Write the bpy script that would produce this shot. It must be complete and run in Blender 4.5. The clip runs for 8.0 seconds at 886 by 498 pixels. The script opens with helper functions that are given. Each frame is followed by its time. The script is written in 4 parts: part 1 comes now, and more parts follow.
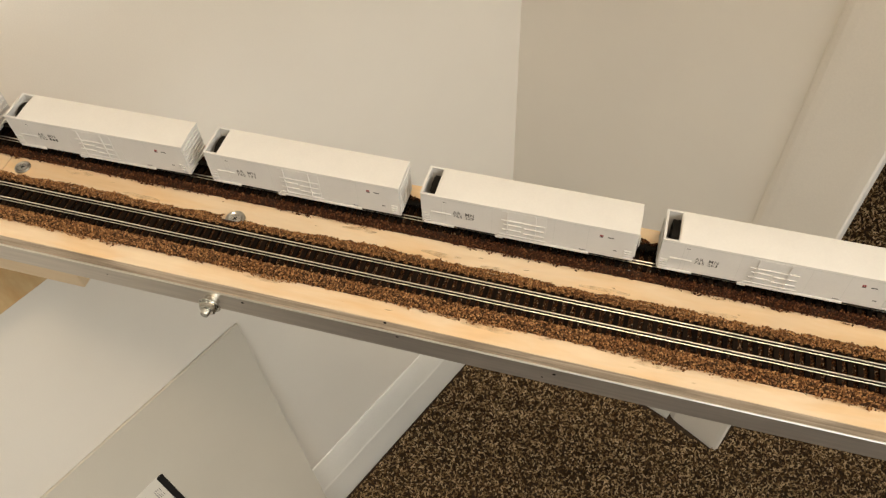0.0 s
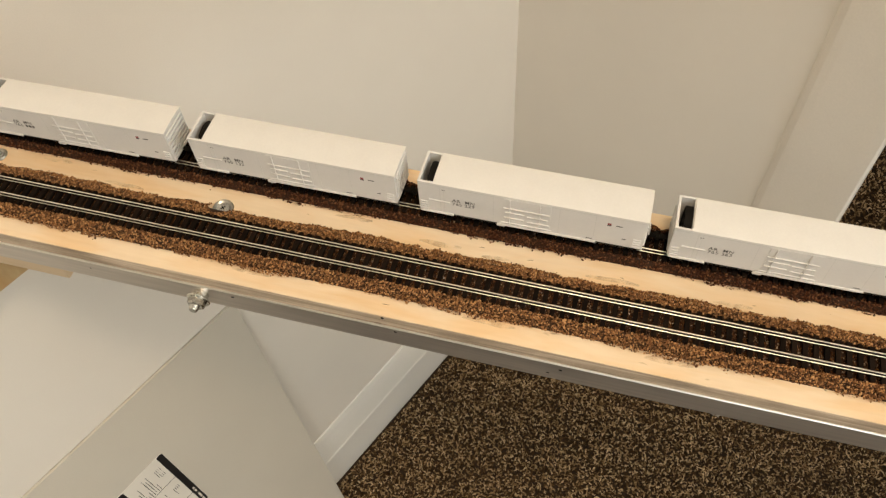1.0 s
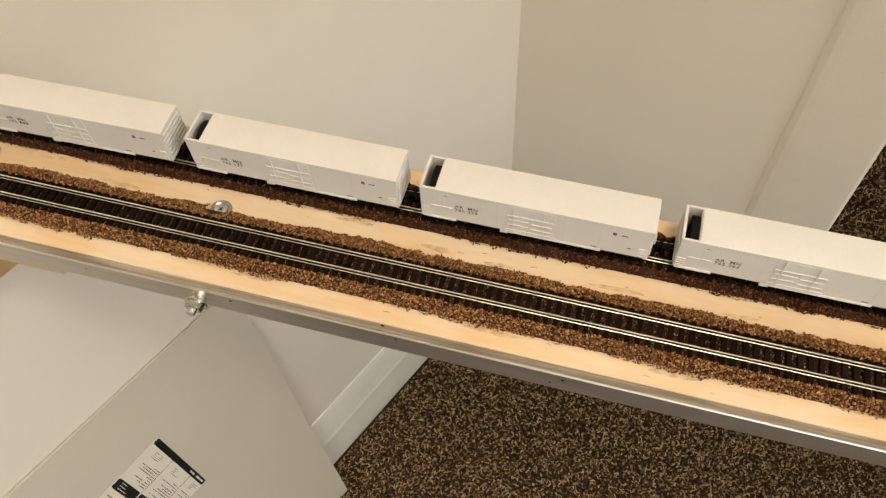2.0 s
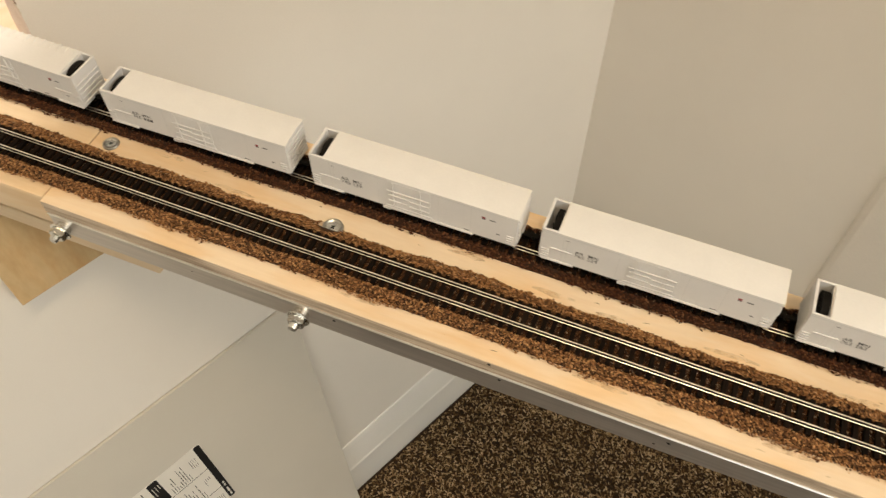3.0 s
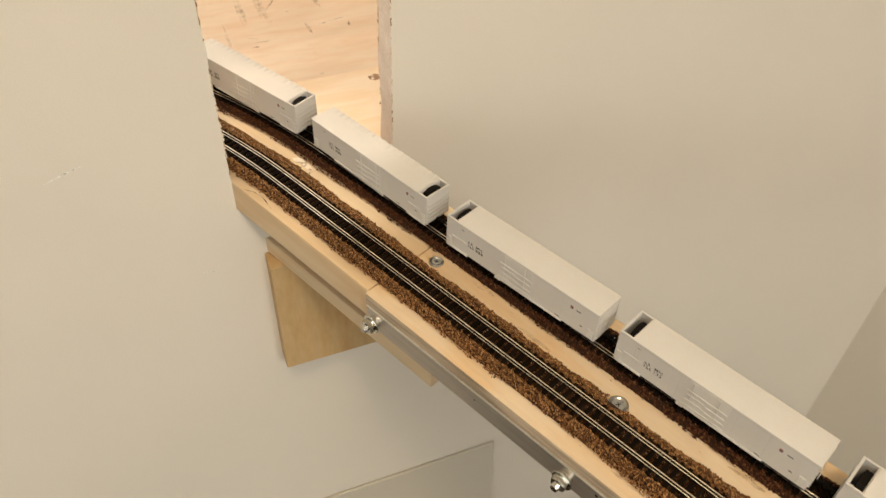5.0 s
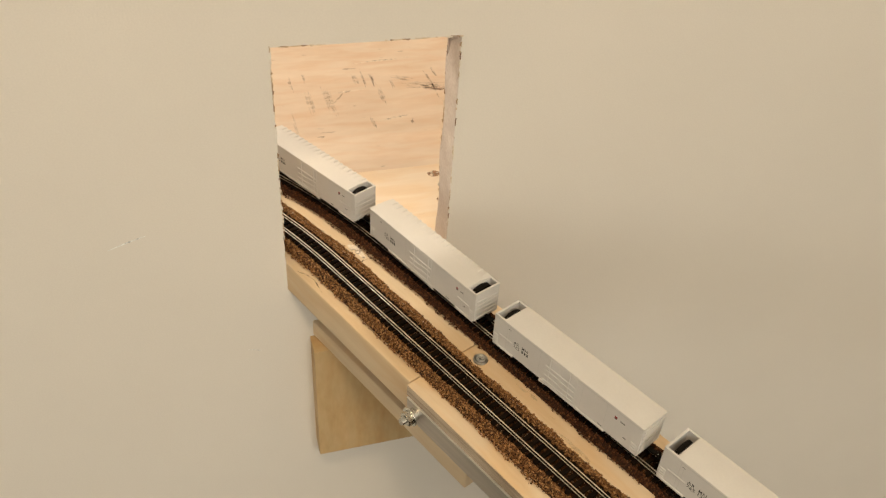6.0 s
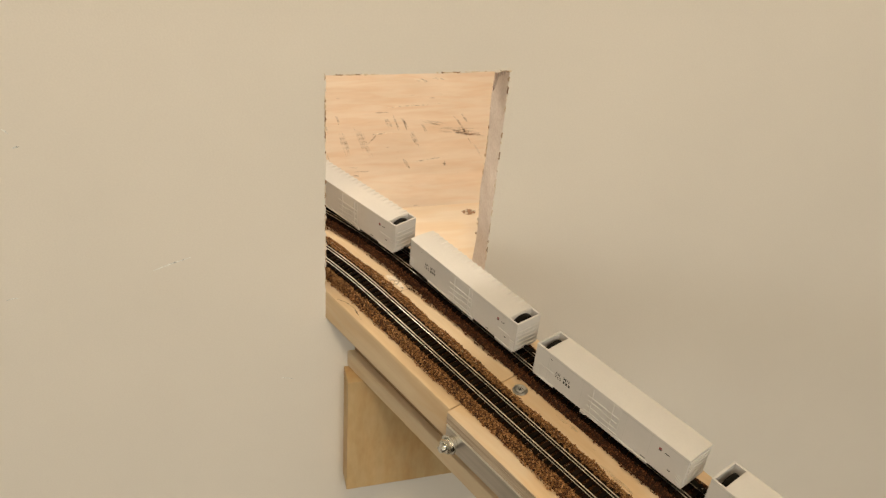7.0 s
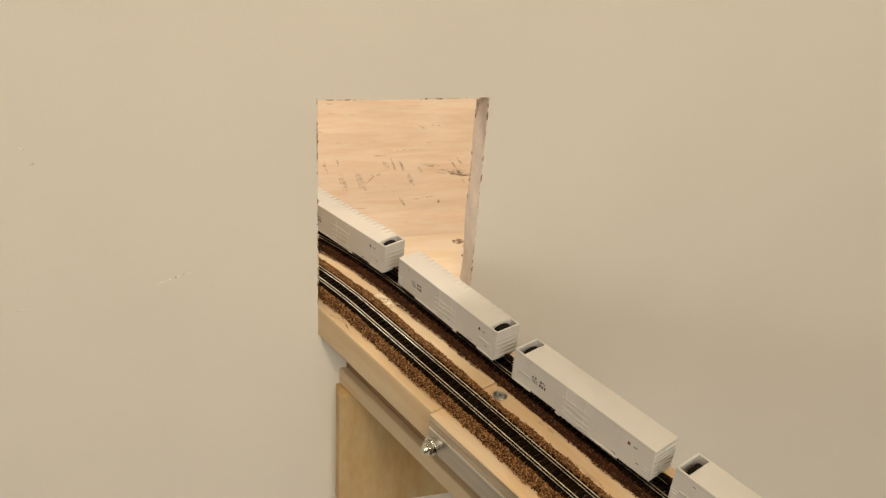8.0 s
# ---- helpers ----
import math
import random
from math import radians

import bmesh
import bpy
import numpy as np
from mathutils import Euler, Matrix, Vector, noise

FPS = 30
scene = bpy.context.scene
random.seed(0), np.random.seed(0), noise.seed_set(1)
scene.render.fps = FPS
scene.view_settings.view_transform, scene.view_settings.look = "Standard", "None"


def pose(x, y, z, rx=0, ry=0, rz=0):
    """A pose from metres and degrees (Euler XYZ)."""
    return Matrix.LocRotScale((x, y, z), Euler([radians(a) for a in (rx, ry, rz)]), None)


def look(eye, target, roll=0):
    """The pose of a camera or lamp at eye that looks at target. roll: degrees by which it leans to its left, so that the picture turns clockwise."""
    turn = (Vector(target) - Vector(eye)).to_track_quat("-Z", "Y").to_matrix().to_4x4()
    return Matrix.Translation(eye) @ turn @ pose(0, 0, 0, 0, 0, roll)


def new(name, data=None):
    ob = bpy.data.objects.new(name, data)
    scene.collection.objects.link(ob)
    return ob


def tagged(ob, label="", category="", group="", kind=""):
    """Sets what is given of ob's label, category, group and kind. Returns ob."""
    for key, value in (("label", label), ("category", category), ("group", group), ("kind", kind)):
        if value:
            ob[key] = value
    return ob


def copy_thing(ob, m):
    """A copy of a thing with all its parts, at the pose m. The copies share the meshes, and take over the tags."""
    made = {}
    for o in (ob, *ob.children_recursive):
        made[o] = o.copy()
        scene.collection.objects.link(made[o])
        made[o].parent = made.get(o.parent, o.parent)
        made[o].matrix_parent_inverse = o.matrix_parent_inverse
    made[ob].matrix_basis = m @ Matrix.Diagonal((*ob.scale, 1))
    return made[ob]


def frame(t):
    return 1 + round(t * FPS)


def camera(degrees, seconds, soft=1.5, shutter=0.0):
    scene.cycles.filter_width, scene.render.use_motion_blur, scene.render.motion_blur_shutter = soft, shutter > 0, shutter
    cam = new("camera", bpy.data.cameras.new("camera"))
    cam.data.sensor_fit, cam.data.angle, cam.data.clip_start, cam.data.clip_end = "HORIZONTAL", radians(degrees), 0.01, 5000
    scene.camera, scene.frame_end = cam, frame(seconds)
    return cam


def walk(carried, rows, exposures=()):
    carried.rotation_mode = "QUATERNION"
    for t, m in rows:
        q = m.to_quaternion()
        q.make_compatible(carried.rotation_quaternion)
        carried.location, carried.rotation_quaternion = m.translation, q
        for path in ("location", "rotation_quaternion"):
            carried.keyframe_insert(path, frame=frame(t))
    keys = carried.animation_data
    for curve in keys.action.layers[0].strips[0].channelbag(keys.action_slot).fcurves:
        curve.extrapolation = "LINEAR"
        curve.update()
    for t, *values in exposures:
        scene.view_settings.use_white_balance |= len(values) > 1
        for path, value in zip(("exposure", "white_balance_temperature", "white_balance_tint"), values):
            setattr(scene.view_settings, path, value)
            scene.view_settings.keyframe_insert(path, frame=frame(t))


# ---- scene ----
cam = camera(57.36, 8.0, soft=1.3, shutter=0.25)
PATH = [
    (0, (0.2005, -0.2407, 1.4571), (0.1052, 0.0451, 1.0580), -3.48),
    (0.5, (0.1988, -0.2266, 1.4485), (0.1030, 0.0486, 1.0422), -4.22),
    (1, (0.1942, -0.2177, 1.4480), (0.1034, 0.0497, 1.0354), -4.47),
    (1.2, (0.1924, -0.2136, 1.4482), (0.1050, 0.0506, 1.0330), -4.25),
    (2.3, (0.1823, -0.2009, 1.4515), (0.0941, 0.0520, 1.0293), -3.04),
    (2.5, (0.1745, -0.2047, 1.4466), (0.0829, 0.0555, 1.0296), -1.74),
    (3, (0.1462, -0.2115, 1.4480), (0.0387, 0.0550, 1.0387), 0.09),
    (3.5, (0.1230, -0.2210, 1.4503), (-0.0144, 0.0485, 1.0522), 0.73),
    (4, (0.1060, -0.2298, 1.4553), (-0.0667, 0.0349, 1.0678), 0.57),
    (4.5, (0.0985, -0.2358, 1.4645), (-0.1086, 0.0197, 1.0880), 0.31),
    (5, (0.0974, -0.2480, 1.4688), (-0.1428, 0.0122, 1.1159), 2.36),
    (5.2, (0.0962, -0.2487, 1.4697), (-0.1556, 0.0142, 1.1270), 2.89),
    (6.3, (0.0970, -0.2544, 1.4679), (-0.1987, 0.0126, 1.1658), 4.15),
    (6.5, (0.0934, -0.2561, 1.4647), (-0.2044, 0.0117, 1.1654), 4.03),
    (7, (0.0953, -0.2782, 1.4558), (-0.2147, -0.0033, 1.1759), 5.30),
    (7.5, (0.1083, -0.2922, 1.4522), (-0.2123, -0.0138, 1.1883), 5.17),
    (8, (0.1408, -0.2923, 1.4464), (-0.1907, -0.0107, 1.1999), 4.56),
]
EXPOSURES = [(0.0, 0.0, 6500, 10), (3.0, -0.01, 6640, 10), (4.5, -0.17, 6790, 10), (6.5, -0.41, 7000, 10), (8.0, -0.43, 7000, 10)]
walk(cam, [(t, look(eye, target, roll)) for t, eye, target, roll in PATH], EXPOSURES)

# ---- light ----
H = 1.1112          # top of the bridge deck above the carpet
CEIL = 2.44
world = bpy.data.worlds.new("world")
scene.world = world
world.use_nodes = True
world.node_tree.nodes["Background"].inputs[0].default_value = (1.0, 0.93, 0.84, 1)
world.node_tree.nodes["Background"].inputs[1].default_value = 0.03
scene.view_settings.exposure = 0.0


def area_lamp(name, at, target, size, power, colour):
    data = bpy.data.lights.new(name, "AREA")
    data.shape, data.size, data.energy, data.color = "DISK", size, power, colour
    ob = new(name, data)
    ob.matrix_world = look(at, target)
    return ob


# a warm fitting close overhead, an unseen wide fill lamp added over the room to brighten the walls,
# and a cooler globe at the far side whose low light throws the shade of the train on the wall
area_lamp("room_lamp", (0.32, -0.44, CEIL - 0.06), (0.32, -0.44, 0), 0.20, 10.2, (1.0, 0.79, 0.54))
area_lamp("wide_fill_lamp", (1.90, -0.55, CEIL - 0.06), (1.90, -0.55, 0), 1.40, 50, (0.955, 0.978, 0.96))
globe = bpy.data.lights.new("far_globe", "POINT")
globe.energy, globe.color, globe.shadow_soft_size = 40, (0.90, 0.98, 1.04), 0.45
new("far_globe", globe).location = (1.20, -2.88, CEIL - 0.46)
area_lamp("back_room_lamp", (-1.10, 0.05, CEIL - 0.06), (-1.10, 0.05, 0), 0.3, 17.5, (1.0, 0.915, 0.82))


# ---- materials ----
def material(name, base, rough=0.6, metal=0.0, vary=0.12, scale=60.0, fine=600.0, bump=0.1, spec=0.4, mode="noise", tint=None, stretch=(1, 1, 1)):
    m = bpy.data.materials.new(name)
    m.use_nodes = True
    nt = m.node_tree
    n, link = nt.nodes, nt.links.new
    bsdf = n["Principled BSDF"]
    bsdf.inputs["Roughness"].default_value = rough
    bsdf.inputs["Metallic"].default_value = metal
    bsdf.inputs["Specular IOR Level"].default_value = spec
    co = n.new("ShaderNodeTexCoord")
    mp = n.new("ShaderNodeMapping")
    mp.inputs["Scale"].default_value = stretch
    link(co.outputs["Object"], mp.inputs["Vector"])
    big, small = n.new("ShaderNodeTexNoise"), n.new("ShaderNodeTexNoise")
    big.inputs["Scale"].default_value, small.inputs["Scale"].default_value = scale, fine
    big.inputs["Detail"].default_value = 4
    for tex in (big, small):
        link(mp.outputs["Vector"], tex.inputs["Vector"])
    mix = n.new("ShaderNodeMix")
    mix.data_type = "FLOAT"
    mix.inputs[0].default_value = 0.45
    link(big.outputs["Fac"], mix.inputs[2])
    link(small.outputs["Fac"], mix.inputs[3])
    ramp = n.new("ShaderNodeValToRGB")
    other = tint or base
    lo = tuple(c * (1 - vary) for c in other)
    hi = tuple(min(1, c * (1 + vary * 0.6)) for c in base)
    ramp.color_ramp.elements[0].position, ramp.color_ramp.elements[1].position = 0.3, 0.7
    ramp.color_ramp.elements[0].color, ramp.color_ramp.elements[1].color = (*lo, 1), (*hi, 1)
    link(mix.outputs[0], ramp.inputs[0])
    link(ramp.outputs[0], bsdf.inputs["Base Color"])
    rr = n.new("ShaderNodeMapRange")
    rr.inputs[3].default_value, rr.inputs[4].default_value = max(0.03, rough - 0.08), min(1, rough + 0.08)
    link(big.outputs["Fac"], rr.inputs[0])
    link(rr.outputs[0], bsdf.inputs["Roughness"])
    if bump:
        b = n.new("ShaderNodeBump")
        b.inputs["Strength"].default_value = bump
        b.inputs["Distance"].default_value = 0.0006
        link(small.outputs["Fac"], b.inputs["Height"])
        link(b.outputs[0], bsdf.inputs["Normal"])
    return m


def wood(name, light, dark, rings=130.0, along=(2.2, 30, 30), rough=0.6, spec=0.3, speck=0.0, span=(0.1, 0.8), fibre=0.5, blotch=None):
    """Grain that runs along the object's x axis."""
    m = bpy.data.materials.new(name)
    m.use_nodes = True
    nt = m.node_tree
    n, link = nt.nodes, nt.links.new
    bsdf = n["Principled BSDF"]
    bsdf.inputs["Roughness"].default_value = rough
    bsdf.inputs["Specular IOR Level"].default_value = spec
    co, mp = n.new("ShaderNodeTexCoord"), n.new("ShaderNodeMapping")
    mp.inputs["Scale"].default_value = along
    link(co.outputs["Object"], mp.inputs["Vector"])
    warp, fine = n.new("ShaderNodeTexNoise"), n.new("ShaderNodeTexNoise")
    warp.inputs["Scale"].default_value, warp.inputs["Detail"].default_value, warp.inputs["Distortion"].default_value = 1.3, 5, 0.8
    fine.inputs["Scale"].default_value, fine.inputs["Detail"].default_value = 14, 3
    link(mp.outputs[0], warp.inputs["Vector"])
    link(mp.outputs[0], fine.inputs["Vector"])
    wave = n.new("ShaderNodeMath")
    wave.operation = "MULTIPLY"
    wave.inputs[1].default_value = rings / 10
    link(warp.outputs["Fac"], wave.inputs[0])
    sine = n.new("ShaderNodeMath")
    sine.operation = "SINE"
    link(wave.outputs[0], sine.inputs[0])
    half = n.new("ShaderNodeMapRange")
    half.inputs[1].default_value, half.inputs[2].default_value = -1, 1
    link(sine.outputs[0], half.inputs[0])
    mix = n.new("ShaderNodeMix")
    mix.data_type = "FLOAT"
    mix.inputs[0].default_value = fibre
    link(half.outputs[0], mix.inputs[2])
    link(fine.outputs["Fac"], mix.inputs[3])
    ramp = n.new("ShaderNodeValToRGB")
    ramp.color_ramp.elements[0].position, ramp.color_ramp.elements[1].position = span
    ramp.color_ramp.elements[0].color, ramp.color_ramp.elements[1].color = (*dark, 1), (*light, 1)
    link(mix.outputs[0], ramp.inputs[0])
    base = ramp.outputs[0]
    if blotch:
        # broad warmer patches, drawn out along the grain
        patch, cut, tone, draw = n.new("ShaderNodeTexNoise"), n.new("ShaderNodeMapRange"), n.new("ShaderNodeMix"), n.new("ShaderNodeMapping")
        draw.inputs["Scale"].default_value = (1.0, 4.0, 4.0)
        patch.inputs["Scale"].default_value, patch.inputs["Detail"].default_value, patch.inputs["Distortion"].default_value = 16, 4, 0.6
        cut.inputs[1].default_value, cut.inputs[2].default_value = 0.42, 0.68
        tone.data_type, tone.blend_type = "RGBA", "MULTIPLY"
        link(co.outputs["Object"], draw.inputs["Vector"])
        link(draw.outputs[0], patch.inputs["Vector"])
        link(patch.outputs["Fac"], cut.inputs[0])
        link(cut.outputs[0], tone.inputs[0])
        link(base, tone.inputs[6])
        tone.inputs[7].default_value = (*blotch, 1)
        base = tone.outputs[2]
    if speck:
        dots = n.new("ShaderNodeTexNoise")
        dots.inputs["Scale"].default_value, dots.inputs["Detail"].default_value = 85, 3
        squash = n.new("ShaderNodeMapping")
        squash.inputs["Scale"].default_value = (0.55, 1.3, 1.3)
        link(co.outputs["Object"], squash.inputs["Vector"])
        link(squash.outputs[0], dots.inputs["Vector"])
        cut = n.new("ShaderNodeMapRange")
        cut.inputs[1].default_value, cut.inputs[2].default_value, cut.inputs[4].default_value = 0.70, 0.76, speck
        link(dots.outputs["Fac"], cut.inputs[0])
        soil = n.new("ShaderNodeMix")
        soil.data_type = "RGBA"
        link(cut.outputs[0], soil.inputs[0])
        link(base, soil.inputs[6])
        soil.inputs[7].default_value = (dark[0] * 0.3, dark[1] * 0.24, dark[2] * 0.2, 1)
        link(soil.outputs[2], bsdf.inputs["Base Color"])
    else:
        link(base, bsdf.inputs["Base Color"])
    b = n.new("ShaderNodeBump")
    b.inputs["Strength"].default_value, b.inputs["Distance"].default_value = 0.15, 0.0004
    link(fine.outputs["Fac"], b.inputs["Height"])
    link(b.outputs[0], bsdf.inputs["Normal"])
    return m


def grains(name, stops, rough=0.8, spec=0.3, per="island"):
    """A colour of its own for every loose piece."""
    m = bpy.data.materials.new(name)
    m.use_nodes = True
    nt = m.node_tree
    n, link = nt.nodes, nt.links.new
    bsdf = n["Principled BSDF"]
    bsdf.inputs["Roughness"].default_value = rough
    bsdf.inputs["Specular IOR Level"].default_value = spec
    src = n.new("ShaderNodeNewGeometry").outputs["Random Per Island"] if per == "island" else n.new("ShaderNodeObjectInfo").outputs["Random"]
    ramp = n.new("ShaderNodeValToRGB")
    els = ramp.color_ramp.elements
    while len(els) < len(stops):
        els.new(0.5)
    for e, (pos, col) in zip(els, stops):
        e.position, e.color = pos, (*col, 1)
    link(src, ramp.inputs[0])
    link(ramp.outputs[0], bsdf.inputs["Base Color"])
    return m


M_WALL = material("wall_paint", (0.77, 0.715, 0.63), 0.75, vary=0.05, scale=5, fine=900, bump=0.12, spec=0.25)
M_CEIL = material("ceiling_paint", (0.75, 0.72, 0.66), 0.85, vary=0.04, scale=4, fine=300, bump=0.2)
M_TRIM = material("trim_paint", (0.79, 0.755, 0.685), 0.42, vary=0.04, scale=9, fine=300, bump=0.03)
M_CASING = material("casing_paint", (0.765, 0.712, 0.632), 0.55, vary=0.05, scale=7, fine=400, bump=0.05)
M_PANEL = material("panel_face", (0.585, 0.54, 0.455), 0.55, vary=0.05, scale=6, fine=700, bump=0.06)
M_GYPSUM = material("gypsum_edge", (0.88, 0.81, 0.75), 0.9, vary=0.10, scale=60, fine=500, bump=0.4, tint=(0.76, 0.66, 0.59))
M_CARPETBASE = material("carpet_backing", (0.045, 0.027, 0.014), 0.95, vary=0.5, scale=120, fine=800, bump=0.5)
M_TUFT = grains("carpet_tuft", [(0.0, (0.024, 0.013, 0.005)), (0.32, (0.098, 0.055, 0.023)), (0.54, (0.245, 0.152, 0.071)), (0.8, (0.40, 0.268, 0.138)), (1.0, (0.62, 0.45, 0.26))], 0.95, 0.1)
M_DECK = wood("deck_plywood", (0.745, 0.595, 0.41), (0.63, 0.475, 0.305), 60, (4.5, 34, 34), 0.6, speck=0.85, blotch=(0.97, 0.86, 0.72))
M_PLYEDGE = wood("plywood_edge", (0.58, 0.465, 0.345), (0.20, 0.145, 0.095), 120, (9, 90, 300), 0.75, speck=0.9, span=(0.0, 0.75), fibre=0.62, blotch=(0.72, 0.70, 0.68))
M_PINE = wood("pine_lumber", (0.755, 0.61, 0.415), (0.645, 0.49, 0.31), 90, (2.2, 34, 34), 0.6, speck=0.6, blotch=(0.97, 0.90, 0.82))
# the dark brown stands in for shade under the top board's overhang
M_SPACER = wood("spacer_gap_shade", (0.36, 0.22, 0.11), (0.24, 0.14, 0.07), 110, (3, 22, 22), 0.65)
M_LEDGER = wood("ledger_pine", (0.64, 0.47, 0.26), (0.44, 0.295, 0.135), 70, (5, 16, 16), 0.6, speck=0.5, span=(0.0, 0.7), blotch=(0.95, 0.85, 0.74))
M_ALU = material("brushed_aluminium", (0.60, 0.545, 0.48), 0.38, 0.8, vary=0.2, scale=30, fine=500, bump=0.06, stretch=(0.06, 1, 1))
M_ZINC = material("zinc_plating", (0.70, 0.69, 0.64), 0.22, 1.0, vary=0.35, scale=300, fine=900, bump=0.3)
M_WASHER = material("dull_zinc", (0.46, 0.45, 0.41), 0.30, 1.0, vary=0.3, scale=300, fine=900, bump=0.2)
M_RAIL = material("nickel_rail", (0.93, 0.87, 0.74), 0.33, 1.0, vary=0.15, scale=80, fine=900, bump=0.02)
# head sides and web near black: their shade is put into the colour
M_RAILWEB = material("rail_side_shade", (0.020, 0.013, 0.009), 0.8, 0.0, vary=0.3, scale=120, fine=900, bump=0.05, spec=0.1)
M_RAILFOOT = material("dull_rail_foot", (0.90, 0.83, 0.69), 0.42, 1.0, vary=0.3, scale=120, fine=900, bump=0.05)
M_TIE = grains("plastic_tie", [(0, (0.005, 0.003, 0.0018)), (1, (0.014, 0.008, 0.0045))], 0.75, 0.05, per="object")
M_BALLAST = grains("ballast_brown", [(0, (0.045, 0.0155, 0.0045)), (0.3, (0.135, 0.055, 0.018)), (0.7, (0.285, 0.130, 0.044)), (1, (0.56, 0.315, 0.130))], 0.6, 0.22)
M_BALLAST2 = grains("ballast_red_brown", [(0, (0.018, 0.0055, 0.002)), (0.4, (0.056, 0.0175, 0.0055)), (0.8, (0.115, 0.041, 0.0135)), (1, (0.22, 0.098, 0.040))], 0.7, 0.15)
# glossy gluey stones, darkened for shade between the rails; palest stop paints glints
M_SOAK_SHADE = grains("shaded_soaked_ballast", [(0, (0.018, 0.0065, 0.0025)), (0.5, (0.090, 0.036, 0.013)), (0.88, (0.215, 0.098, 0.037)), (1, (0.52, 0.41, 0.29))], 0.22, 0.5)
M_BALLASTBED = material("ballast_bed", (0.036, 0.0155, 0.006), 0.95, vary=0.4, scale=400, fine=1500, bump=0.6)
M_CAR = material("car_white_plastic", (0.60, 0.575, 0.54), 0.45, vary=0.04, scale=90, fine=900, bump=0.03, spec=0.4)
M_ROOF = material("roof_white_plastic", (0.64, 0.615, 0.57), 0.55, vary=0.04, scale=70, fine=900, bump=0.04, spec=0.35)
M_SEAM = material("panel_line_grey", (0.56, 0.54, 0.505), 0.6, vary=0.1, scale=90, fine=900, bump=0)
M_BLACK = material("black_plastic", (0.007, 0.0055, 0.0040), 0.6, vary=0.3, scale=200, fine=900, bump=0.05, spec=0.1)
M_INK = material("black_ink", (0.05, 0.046, 0.042), 0.6, vary=0.1, bump=0)
M_LABELINK = material("label_ink", (0.014, 0.013, 0.012), 0.55, vary=0.1, bump=0, spec=0.2)
M_RED = material("red_ink", (0.25, 0.03, 0.03), 0.6, vary=0.1, bump=0)
M_PAPER = material("label_paper", (0.74, 0.695, 0.61), 0.55, vary=0.03, bump=0.02)
M_WHEEL = material("dark_steel", (0.10, 0.09, 0.08), 0.4, 0.8, vary=0.2, scale=200, bump=0.05)


def smear(name, colour, cover):
    """A thin rubbed-in stain that covers unevenly."""
    m = material(name, colour, 0.7, vary=0.3, scale=300, fine=900, bump=0)
    n, link = m.node_tree.nodes, m.node_tree.links.new
    co, tex, rng = n.new("ShaderNodeTexCoord"), n.new("ShaderNodeTexNoise"), n.new("ShaderNodeMapRange")
    tex.inputs["Scale"].default_value, tex.inputs["Detail"].default_value = 160, 5
    rng.inputs[1].default_value, rng.inputs[2].default_value, rng.inputs[4].default_value = 0.36, 0.66, cover
    link(co.outputs["Object"], tex.inputs["Vector"])
    link(tex.outputs["Fac"], rng.inputs[0])
    link(rng.outputs[0], n["Principled BSDF"].inputs["Alpha"])
    return m


M_SCUFFS = [smear("scuff_faint", (0.36, 0.25, 0.17), 0.28), smear("scuff_brown", (0.26, 0.165, 0.105), 0.6), smear("scuff_dark", (0.16, 0.10, 0.065), 0.65), smear("scuff_red", (0.30, 0.15, 0.08), 0.7), smear("torn_pale", (0.76, 0.645, 0.515), 2.0)]
M_BENCH = wood("bench_plywood", (0.74, 0.62, 0.49), (0.60, 0.475, 0.355), 62, (3.2, 8, 8), 0.45, 0.4, speck=0.5, span=(0.05, 0.8), fibre=0.4, blotch=(0.96, 0.87, 0.79))
M_SILL = wood("sill_pine", (0.80, 0.69, 0.55), (0.71, 0.585, 0.445), 60, (2.2, 26, 26), 0.5, speck=0.5, blotch=(0.97, 0.90, 0.80))
M_TORN = grains("torn_paper", [(0, (0.20, 0.11, 0.06)), (0.25, (0.42, 0.29, 0.18)), (0.5, (0.66, 0.54, 0.39)), (1, (0.78, 0.72, 0.64))], 0.9, 0.1)


# ---- building helpers ----
def empty(name, m=None, label="", category="", group="", kind=""):
    ob = new(name)
    ob.empty_display_size = 0.01
    if m is not None:
        ob.matrix_world = m
    return tagged(ob, label, category, group, kind)


def finish(name, bm, mat, smooth=False):
    bmesh.ops.recalc_face_normals(bm, faces=bm.faces)
    me = bpy.data.meshes.new(name)
    bm.to_mesh(me)
    bm.free()
    for mt in mat if isinstance(mat, (list, tuple)) else [mat]:
        me.materials.append(mt)
    if smooth:
        for p in me.polygons:
            p.use_smooth = True
    return me


def part(name, bm, mat, parent, label="", smooth=False):
    ob = new(name, finish(name, bm, mat, smooth))
    ob.parent = parent
    if label:
        ob["label"] = label
    return ob


def thing(name, bm, mat, label="", category="", group="", kind="", m=None, smooth=False):
    ob = new(name, finish(name, bm, mat, smooth))
    if m is not None:
        ob.matrix_world = m
    return tagged(ob, label, category, group, kind)


